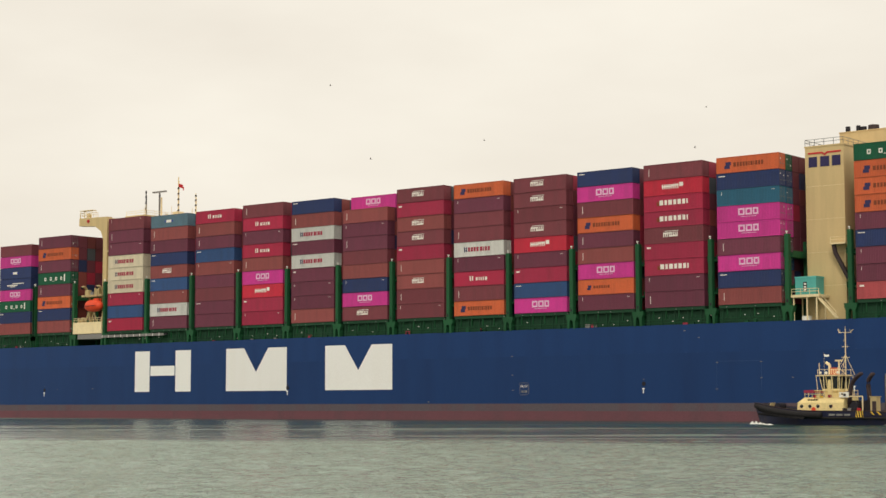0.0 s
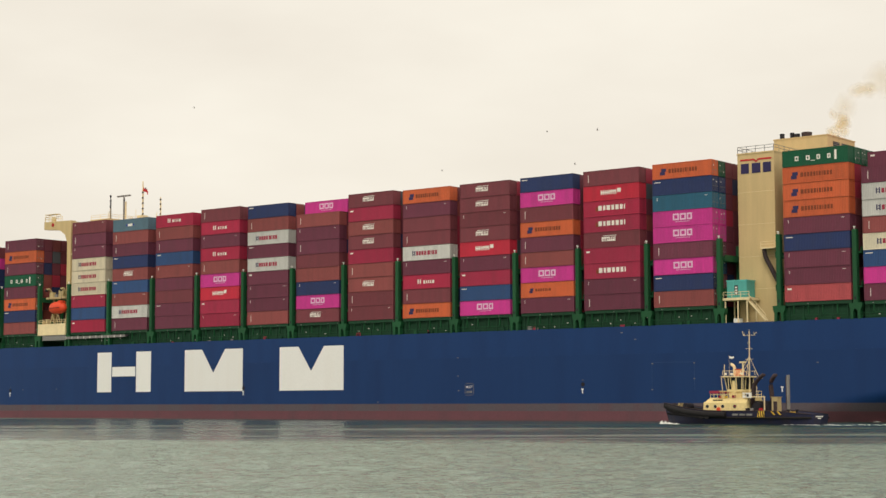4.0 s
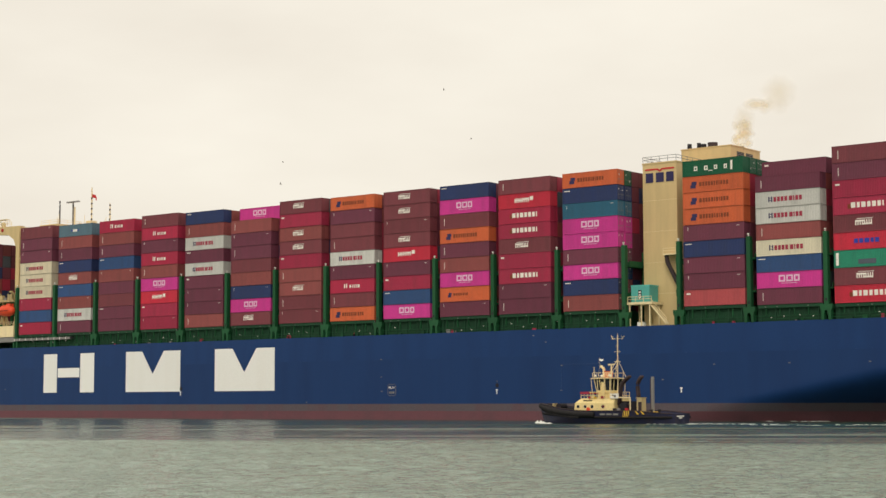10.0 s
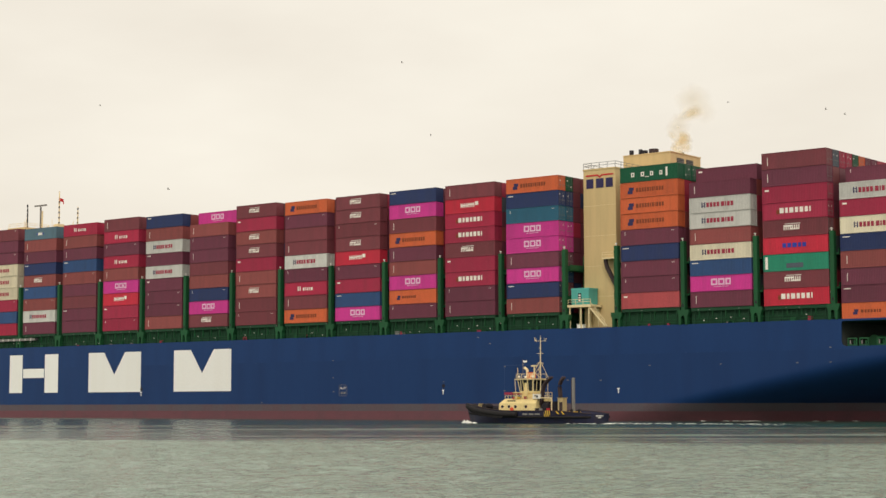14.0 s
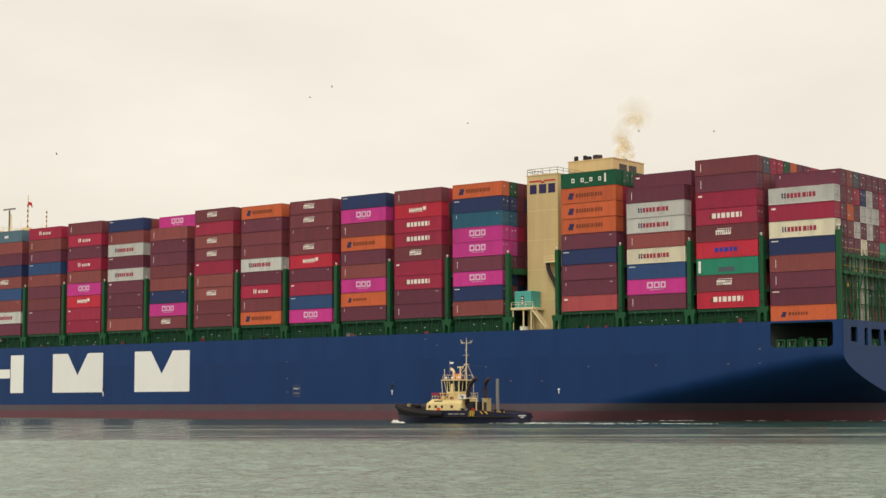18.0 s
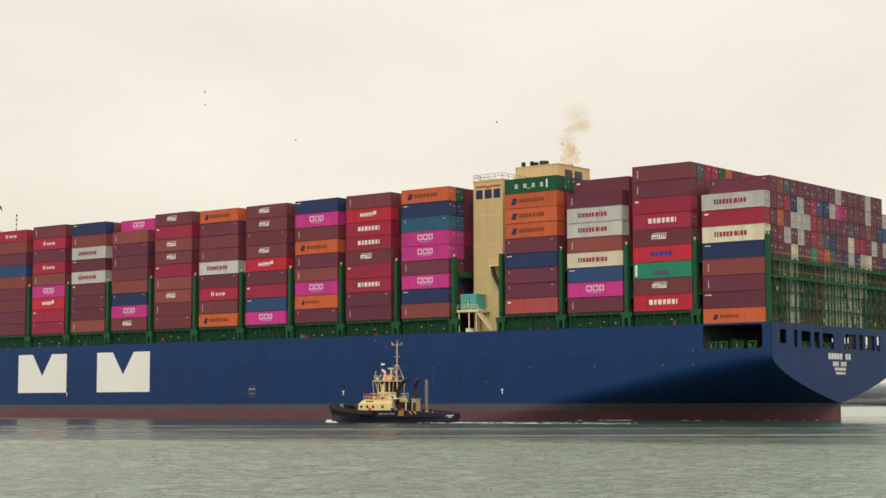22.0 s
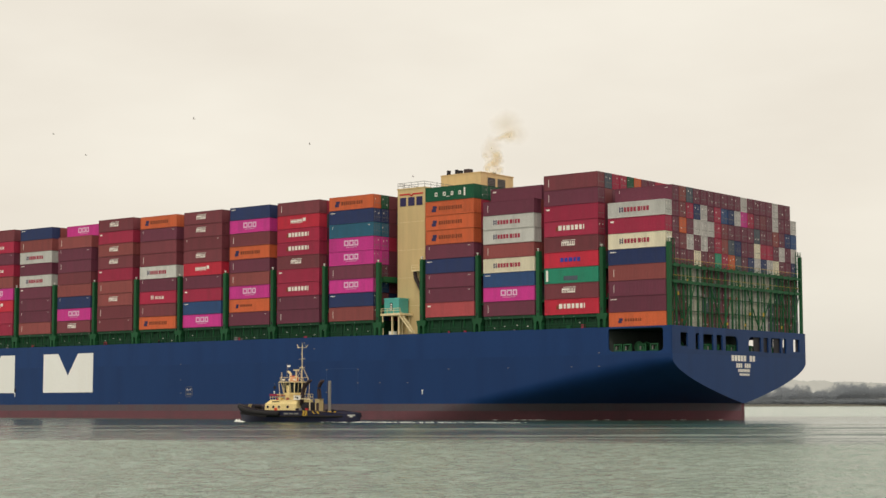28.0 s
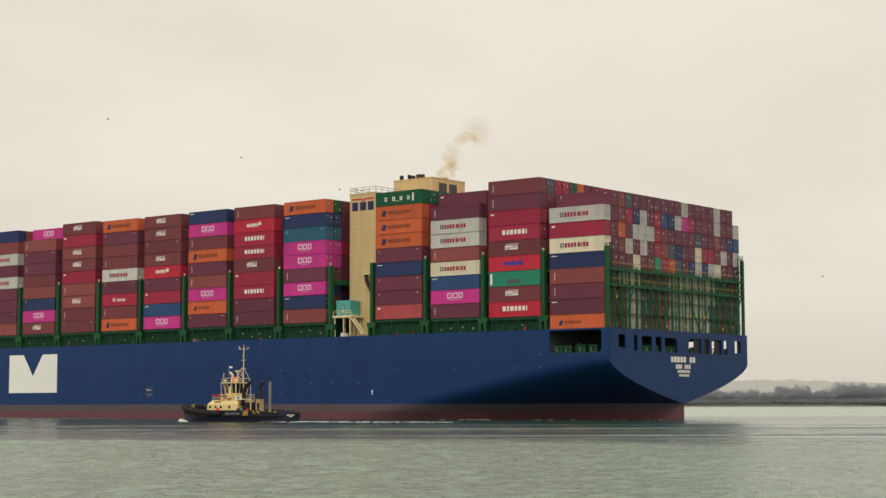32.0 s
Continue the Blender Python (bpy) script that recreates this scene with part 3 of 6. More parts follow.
def container(colour, x, y, z, marks=(), rods=False, tall=1.0):
    ob = new("container", BODY_ME[colour])
    painted = [m for m in marks if m not in ("upright", "corner", "corner_line", "codes")]
    where = " with painted markings" if painted else (" with aft-facing doors" if rods else "")
    tagged(ob, f"{WORDS[colour]} corrugated shipping container{where} stacked on deck", "container", "containers stacked on the ship")
    part("frame", FRAME_ME[colour], None, ob)
    for k in (0, 1):
        leaf = part("door", DOOR_ME[colour], None, ob, at=pose(CL - 0.11, 0.16 + k * (CW / 2 - 0.16), 0))
        if rods:
            for rod in (0.28, 0.78):
                part("locking_bar", BAR_ME, None, leaf, "galvanised locking bar", at=pose(0, rod, 0))
            if placards.random() < 0.62:
                part("placard", PLACARD_ME, None, leaf, "small white placard", at=pose(0, placards.uniform(0.15, 0.6), placards.choice((1.75, 1.85, 2.0, 0.75))))
    for m in marks:
        for me in LETTER_ME[m]:
            part("lettering", me, None, ob)
    aboard(ob, x, y, z)
    ob.scale = (1, 1, tall)
    return ob


# bays from forward to aft: start, base height, tiers from the bottom up ("colour" or "colour/marks")
BAYS = [
    (-205.4, 20.7, "rust navy/corner_line green/four pink/three navy/splash navy/lozenge pink/three brown"),
    (-190.2, 20.7, "rust navy/corner_line orange/wordmark maroon/upright green/four maroon/upright orange/wordmark maroon/upright"),
    (-164.1, BASE, "red/corner blue crimson/codes putty/eight putty/eight putty/eight maroon/codes maroon/upright brown/codes"),
    (-149.2, BASE, "maroon/upright grey/eight rust/codes blue/corner_line rust/crest navy/corner_line maroon/upright rust/upright steel/lozenge"),
    (-134.1, BASE, "maroon maroon/corner_line brown maroon rust/codes blue/corner_line maroon/upright rust/upright red/five"),
    (-119.1, BASE, "crimson/codes crimson/corner scarlet/crest_red pink/three rust/upright red/five maroon/codes red/five brown/upright"),
    (-104.2, BASE, "rust/upright maroon/codes maroon/codes maroon/corner grey/eight maroon/corner_line grey/eight rust/upright navy/corner_line"),
    (-89.4, BASE, "brown/crest pink/three navy/codes rust brown maroon/upright maroon/codes rust/upright"),
    (-74.5, BASE, "brown/codes brown/upright rust/crest rust/upright crimson/corner brown/crest rust/crest crimson/corner brown/crest"),
    (-59.6, BASE, "orange/wordmark brown/upright red/five maroon/codes grey/eight brown/upright brown maroon/codes orange/wordmark"),
    (-44.8, BASE, "pink/three blue/corner_line crimson/corner maroon/codes scarlet/crest_red brown/crest brown/codes brown/crest brown/crest"),
    (-29.9, BASE, "maroon/codes orange/small_wordmark pink/three rust/upright maroon/upright orange/wordmark brown/upright pink/three navy/corner_line"),
    (-15.2, BASE, "maroon/upright maroon/codes crimson/seven crimson/corner brown/crest crimson/seven red/seven scarlet/crest_red brown/upright"),
    (0.0, BASE, "rust/upright navy/corner_line pink/three maroon/upright pink/three pink/three teal/codes navy/corner_line orange/wordmark"),
    (26.3, BASE, "salmon/corner maroon/codes maroon/codes navy/corner_line maroon/codes orange/wordmark orange/wordmark orange/wordmark green/four"),
    (40.95, BASE - 0.3, "maroon/upright pink/three blue/corner_line cream/eight rust/upright grey/eight grey/eight maroon/upright"),
    (55.6, BASE - 0.55, "scarlet/seven brown/crest mint/patch scarlet/royal brown/crest crimson/seven crimson/corner maroon/upright brown/upright"),
    (70.15, 17.05, "orange/small_wordmark maroon/corner_line maroon/upright rust/upright navy/corner_line cream/eight crimson/corner grey/eight"),
]
# the aftermost bay from behind: m maroon, b brown, c crimson, r rust, n navy, l blue, s slate, g grey, e cream, o orange, p pink, t mint, d salmon
AFT = {8: " mrsmmmmmmmgmmmmgmm ", 7: "embcngmclngpcmbmgmmg", 6: "cmomgggcbmmmmsmmrmnl", 5: "embgmgmcrsnmmeccmgmg", 4: "emmmembtcosmngngemmn"}
# and the tiers behind the lashing bridge
LOW = {3: "mmgagbmmmgagagagsmmb", 2: "mmbagbsmmaagagaasmrs", 1: "mbbaasmmbagaaagsbbms", 0: "mmbaabmrbgaaaagsmbbs"}
KEY = dict(m="maroon", b="brown", c="crimson", r="rust", n="navy", l="blue", s="slate", g="dove", e="cream", a="ash", o="orange", p="pink", t="mint", d="salmon")


TALL = {0: 0.955, 1: 1.012, 2: 1.016, 5: 1.012, 8: 1.012, 15: 0.966, 16: 1.019}   # bays of lower or taller boxes


def stacks():
    for b, (x, z0, tiers) in enumerate(BAYS):
        tall = TALL.get(b, 1.0)
        for k, t in enumerate(tiers.split()):
            colour, *marks = t.split("/")
            container(colour, x, 0.0, z0 + k * PITCH_Z * tall, marks, rods=b in (1, 13, 16, 17), tall=tall)
    # one more tier on the second row where the outer row is a box lower
    container("pink", BAYS[7][0], PITCH_Y, BASE + 8 * PITCH_Z, ["three"])
    container("maroon", BAYS[15][0], PITCH_Y, BAYS[15][1] + 8 * PITCH_Z * TALL[15], ["corner"], tall=TALL[15])
    for b, row in ((14, "green green green navy"), (16, "slate crimson crimson green orange maroon maroon")):
        for i, c in enumerate(row.split()):
            container(c, BAYS[b][0], (i + 1) * PITCH_Y, BAYS[b][1] + 8 * PITCH_Z * TALL.get(b, 1.0), rods=True, tall=TALL.get(b, 1.0))
    # the aftermost bay, all the way across
    x, z0, _ = BAYS[17]
    for k, row in AFT.items():
        for r in range(1, 20):
            if row[r] != " ":
                container(KEY[row[r]], x, r * PITCH_Y, z0 + k * PITCH_Z, ["codes"] if (r, k) == (1, 8) else (), rods=True)
    # aft faces beside the funnel
    for k, c in enumerate("navy brown blue maroon pink pink teal navy green".split()):
        container(c, BAYS[13][0], PITCH_Y, BASE + k * PITCH_Z, rods=True)
    # boxes within the stacks, which nothing sets apart
    bm = bmesh.new()

    def plain(x, y, z, tall=1.0):
        box(bm, x + 0.03, x + CL - 0.03, y, y + CW, z, z + CH * tall)

    for b, (x, z0, tiers) in enumerate(BAYS[:-1]):
        n = 9 if b in (7, 15) else len(tiers.split())
        tall = TALL.get(b, 1.0)
        for r in range(2 if b == 13 else 1, 20):
            for k in range(n):
                if r == 1 and b in (7, 15) and k == 8 or k == 8 and (b == 14 and r < 5 or b == 16 and r < 8):
                    continue
                if r < 19 and r > (6 if b in (1, 13) else 3) and k < n - 1:
                    continue
                plain(x, r * PITCH_Y, z0 + k * PITCH_Z * tall, tall)
    ob = new("stacked_containers", mesh("stacked_containers", bm, fill_material("brown maroon rust crimson navy brown maroon slate crimson rust maroon")))
    tagged(ob, "inner rows of stacked shipping containers in mixed colours", "containers", kind="stuff")
    aboard(ob, 0, 0, 0)
    for k, row in LOW.items():
        for r in range(1, 20):
            container(KEY[row[r]], BAYS[17][0], r * PITCH_Y, BAYS[17][1] + k * PITCH_Z, rods=True)



def fill_material(names):
    m = bpy.data.materials.new("mixed_container_paint")
    m.use_nodes = True
    nt = m.node_tree
    geo = nt.nodes.new("ShaderNodeNewGeometry")
    ramp = nt.nodes.new("ShaderNodeValToRGB")
    ramp.color_ramp.interpolation = "CONSTANT"
    cols = names.split()
    el = ramp.color_ramp.elements
    while len(el) < len(cols):
        el.new(0.5)
    for i, c in enumerate(cols):
        el[i].position = i / len(cols)
        # darker than the outer boxes: shade between the bays put into these colours
        el[i].color = lin(*BOX_RGB[c], 0.9)
    nt.links.new(geo.outputs["Random Per Island"], ramp.inputs[0])
    nt.links.new(ramp.outputs[0], nt.nodes["Principled BSDF"].inputs["Base Color"])
    nt.nodes["Principled BSDF"].inputs["Roughness"].default_value = 0.55
    return m


stacks()

# ======================= lashing bridges and deck gear =======================
def bridge_post():
    """Outer end of a lashing bridge: post on a forked foot."""
    bm = bmesh.new()
    box(bm, -0.25, 0.5, 0.0, 1.0, 19.7, 32.4)
    for z in (22.5, 25.4, 28.3, 31.2):
        box(bm, -0.31, 0.56, -0.03, 1.03, z, z + 0.2)
    poly(bm, [(-1.1, 19.95), (1.3, 19.95), (1.2, 19.2), (0.95, 18.7), (0.95, 17.2), (0.5, 17.2), (0.45, 18.6), (0.25, 18.9), (-0.1, 18.9), (-0.3, 18.6), (-0.35, 17.2), (-0.8, 17.2), (-0.8, 18.7), (-1.0, 19.2)], 1, -0.02, 1.0)
    return bm


def platform_beam():
    return boxes((-0.9, 0.9, 1.0, 50.0, 0, 0.3), (-0.95, -0.85, 1.0, 50.0, 0.3, 1.1), (0.85, 0.95, 1.0, 50.0, 0.3, 1.1))


POST_ME = mesh("lashing_bridge", bridge_post(), GREEN)
BEAM_ME = mesh("platform", platform_beam(), GREEN)
INNER_ME = mesh("inner_post", boxes((-0.3, 0.3, -0.25, 0.25, 17.2, 31.5)), GREEN)
LAMP_ME = mesh("lamp", boxes((-0.16, 0.16, 0.3, 0.6, 32.75, 32.95), (-0.08, 0.08, 0.4, 0.55, 32.4, 32.8)), LAMPWHITE)
HOLE_ME = mesh("lightening_hole", boxes((-0.05, 0.32, -0.03, 0.02, 20.5, 21.0)), DARK)


def lashing_bridges():
    xs = [b[0] - 1.75 for b in BAYS if b[0] not in (-205.4, -164.1, 26.3)] + [-205.4 + 13.6, -164.1 - 1.5, -190.2 + 13.4, 0.0 + 13.3, 26.3 - 1.3]
    for x in sorted(set(xs)):
        p = part("lashing_bridge", POST_ME, None, ship, "green steel lashing bridge between container bays", at=pose(x, 0, 0))
        part("lamp", LAMP_ME, None, p, "white deck lamp")
        part("lightening_hole", HOLE_ME, None, p)
        for z in (22.6, 28.4):
            part("platform", BEAM_ME, None, p, at=pose(0, 0, z))
        for y in (7.5, 15, 22.5, 30, 37.5, 45):
            part("inner_post", INNER_ME, None, p, at=pose(0, y, 0))


lashing_bridges()


def hatch_gear():
    """Coamings, hatch covers and small fittings under each bay."""
    r = random.Random(11)
    for b, (x, z0, _) in enumerate(BAYS[:-1]):
        part("hatch_coaming", boxes((x - 0.3, x + CL + 0.3, 0.85, 49.0, DECK - 0.2, z0 - 0.62)), DARKGREEN, ship, "dark green hatch coaming")
        cover = part("hatch_cover", boxes((x, x + CL, 0.15, 50.4, z0 - 0.62, z0 - 0.02)), DARKGREEN, ship, "green hatch cover under the stacks")
        for i in range(5):
            px = x + 0.6 + i * 2.7
            part("stanchion", boxes((px, px + 0.12, 0.3, 0.5, DECK - 0.2, z0 - 0.62)), DARKGREEN, cover)
            part("lashing_plate", boxes((px + 1.6, px + 1.78, 0.24, 0.3, DECK + r.uniform(0.3, 1.6), DECK + 1.75)), DARKGREEN, cover)
            if r.random() < 0.5:
                lx, lz = px + r.uniform(1.5, 2.3), DECK + r.uniform(0.35, 1.5)
                part("deck_light", boxes((lx, lx + 0.2, 0.2, 0.3, lz, lz + 0.12)), LAMPWHITE, cover, "small pale deck light")
            if r.random() < 0.6:
                lx = px + r.uniform(0.2, 1.3)
                part("lashing_plate", boxes((lx, lx + 0.22, 0.1, 0.16, z0 - 0.45, z0 - 0.3)), GEAR, cover, "small grey lashing plate")
            part("gusset", boxes((px + 0.9, px + 1.0, 0.16, 0.5, DECK + 1.1, z0 - 0.62)), GREEN, cover)
        for z in (DECK + 0.45, DECK + 0.95):
            part("handrail", tubes(0.045, ((x - 0.5, 0.35, z), (x + CL + 0.5, 0.35, z)), n=5), GREEN, cover)
        for i in range(r.randint(2, 4)):
            px = x + r.uniform(1, CL - 2)
            w, h = r.uniform(0.4, 1.3), r.uniform(0.3, 0.9)
            part("deck_fitting", boxes((px, px + w, 0.45, 0.8, DECK - 0.15, DECK - 0.1 + h)), r.choice([DARKGREEN, GREEN, GREEN, DARKGREEN, GEAR, MARK["crimson"]]), cover)


hatch_gear()
part("hatch_coaming", boxes((-222.0, -205.8, 0.85, 49.0, DECK - 0.2, 20.1)), DARKGREEN, ship, "dark green hatch coaming")


def mooring_gear():
    """Winches, bollards and rollers seen through the stern openings."""
    r = random.Random(6)

    def ring(m, u0, u1, z0, z1):
        """A square roller frame: four bars round a hole, with two upright rollers."""
        bars_ = ((u0, u1, z0, z0 + 0.2), (u0, u1, z1 - 0.2, z1), (u0, u0 + 0.2, z0 + 0.2, z1 - 0.2), (u1 - 0.2, u1, z0 + 0.2, z1 - 0.2))
        for a, b, c, d in bars_:
            part("frame_bar", boxes(m(a, b, c, d)), GREEN, lead)
        part("roller", boxes(m(u0 + 0.4, u0 + 0.55, z0 + 0.2, z1 - 0.4)), GEAR, lead, "grey worn roller")
        part("roller", boxes(m(u1 - 0.6, u1 - 0.35, z0 + 0.2, z1 - 0.45)), GREEN, lead)

    for x in (71.6, 73.7, 76.8, 79.4):
        lead = part("fairlead", boxes((x - 0.9, x + 0.9, 0.7, 1.5, 12.45, 12.8)), GREEN, ship, "green roller fairlead at the deck edge")
        ring(lambda a, b, c, d: (x + a, x + b, 0.62, 0.9, c, d), -0.85, 0.85, 12.8, 14.1)
    for y in (12.2, 14.2, 17.0, 20.8, 23.2, 31.2, 33.4, 35.8, 39.2, 41.0):
        lead = part("fairlead", boxes((82.2, 83.1, y - 0.9, y + 0.9, 12.45, 12.8)), GREEN, ship, "green roller fairlead behind the stern ports")
        ring(lambda a, b, c, d: (82.9, 83.15, y + a, y + b, c, d), -0.9, 0.9, 12.8, 14.2)
    for x, y in ((79.0, 9.0), (79.0, 20.0), (79.0, 31.0), (78.0, 41.0), (74.0, 5.5)):
        w = part("mooring_winch", tubes(0.75, ((x, y - 1.3, 13.7), (x, y + 1.3, 13.7)), n=14), GREEN, ship, "green mooring winch on the stern deck")
        for sgn in (-1, 1):
            part("flange", tubes(1.0, ((x, y + sgn * 1.3, 13.7), (x, y + sgn * 1.45, 13.7)), n=14), GREEN, w)
        part("seat", boxes((x - 0.9, x + 0.9, y - 1.4, y + 1.4, 12.45, 12.95)), GREEN, w)
    for y in (4.0, 9.0, 43.4):
        bl = part("bollard", tubes(0.3, ((82.6, y, 12.45), (82.6, y, 13.7)), n=10), MARK["darkorange"] if y > 8 else GREEN, ship, "mooring bollard behind the stern ports")
        part("cap", tubes(0.42, ((82.6, y, 13.7), (82.6, y, 13.85)), n=10), GREEN, bl)


mooring_gear()


def stern_lattice():
    """Tall lashing bridge at the after end, open to view."""
    x = 82.95
    main = part("stern_lashing_bridge", boxes((82.6, 83.3, 0.0, 0.75, 17.2, 32.5)), GREEN, ship, "tall green lashing bridge at the after end")
    part("end_post", boxes((82.75, 83.3, 51.95, 52.5, 17.2, 33.0)), GREEN, main)
    # open ladder towers beside the end posts
    for y0, y1 in ((0.75, 1.9), (50.9, 51.95)):
        ends = ((82.7, y0 + 0.06), (82.7, y1 - 0.06), (83.25, y0 + 0.06), (83.25, y1 - 0.06))
        for px, py in ends:
            part("tower_post", boxes((px - 0.06, px + 0.06, py - 0.06, py + 0.06, 25.5, 33.2 if y0 < 2 else 34.0)), GREEN, main)
        for k in range(6):
            z = 26.4 + 1.35 * k
            part("tower_rung", boxes((82.66, 83.3, y0, y1, z, z + 0.09)), DARKGREEN, main)
    for y in (0.6, 52.2):
        part("lamp", boxes((x - 0.25, x + 0.25, y - 0.25, y + 0.25, 33.2, 33.45), (x - 0.05, x + 0.05, y - 0.05, y + 0.05, 32.5, 33.2)), LAMPWHITE, main, "white deck lamp")
    for z in (25.25, 28.25):
        part("walkway", boxes((82.66, 83.34, 0.75, 51.95, z, z + 0.28)), GREEN, main, "green walkway")
        for k in range(20):     # toe boards, broken at the posts
            part("toe_board", boxes((83.34, 83.38, 1.3 + k * 2.52, 3.2 + k * 2.52, z - 0.2, z + 0.42)), GREEN, main)
        for h in (0.75, 1.25):
            part("handrail", tubes(0.035, ((83.36, 1.3, z + h), (83.36, 51.0, z + h)), n=5), YELLOW if h > 1 else GREEN, main, "yellow handrail")
        for k in range(39):
            part("stanchion", boxes((83.33, 83.39, 1.3 + k * PITCH_Y / 2, 1.37 + k * PITCH_Y / 2, z + 0.28, z + 1.25)), GREEN, main)
    for z in (20.1, 22.85):     # dark strips standing for the shaded gaps between box tiers
        part("grating", boxes((82.66, 82.9, 1.3, 51.0, z, z + 0.14)), DARKGREEN, main)
    post = mesh("post", boxes((-0.13, 0.13, -0.13, 0.13, 17.2, 28.9)), GREEN)
    slim = mesh("post", boxes((-0.07, 0.07, -0.07, 0.07, 17.2, 28.25)), GREEN)
    rod = mesh("lashing_rod", tubes(0.03, ((0, -0.5, 17.6), (0, 0.6, 22.9)), ((0, 0.6, 22.9), (0, -0.4, 28.0)), n=4), GEAR)
    for i in range(1, 20):
        part("post", post, None, main, at=pose(x + 0.1, i * PITCH_Y - 0.08, 0))
    for i in range(0, 20):
        for dy in (0.62, 1.85):
            if r_skip.random() < 0.75:
                part("post", slim, None, main, at=pose(x - 0.1, i * PITCH_Y + dy, 0))
        part("lashing_rod", rod, None, main, at=pose(x - 0.25, i * PITCH_Y + 0.7, 0))
        part("lashing_rod", rod, None, main, at=pose(x - 0.25, i * PITCH_Y + 1.9, 0, 0, 0, 180))
    for y0, y1 in ((1.6, 5.0), (9.2, 5.2), (14.8, 19.4), (23.8, 19.6), (29.0, 34.0), (39.4, 34.2), (42.8, 47.2), (51.2, 47.4)):
        part("brace", tubes(0.12, ((x + 0.25, y0, 25.2), (x + 0.25, y1, 17.3)), n=6), GREEN, main)
    r = random.Random(3)
    for i in range(22):
        y, z = r.uniform(2, 50), r.choice([25.6, 28.6, 20.2, 22.9, 18.0])
        part("lashing_fitting", boxes((x + 0.2, x + 0.35, y, y + 0.25, z, z + r.uniform(0.3, 0.7))), r.choice([YELLOW, YELLOW, GEAR, MARK["darkorange"]]), main, "small lashing fitting")
    for y in (6.2, 24.2, 42.8):
        part("ladder", boxes((x + 0.2, x + 0.26, y, y + 0.06, 17.2, 29), (x + 0.2, x + 0.26, y + 0.45, y + 0.51, 17.2, 29), *[(x + 0.2, x + 0.25, y, y + 0.5, 17.6 + 0.5 * k, 17.65 + 0.5 * k) for k in range(22)]), GREEN, main, "steel ladder")


r_skip = random.Random(12)
stern_lattice()


# ======================= funnel casing and the platform beside it =======================
def rail(pts, h, mat, parent, r=0.05, posts=2.0):
    bm = bmesh.new()
    for p, q in zip(pts, pts[1:]):
        p, q = Vector(p), Vector(q)
        for k in (1.0, 0.55):
            tube(bm, p + Vector((0, 0, h * k)), q + Vector((0, 0, h * k)), r, 5)
        n = max(1, round((q - p).length / posts))
        for i in range(n + 1):
            c = p.lerp(q, i / n)
            tube(bm, c, c + Vector((0, 0, h)), r, 5)
    return part("railing", bm, mat, parent)


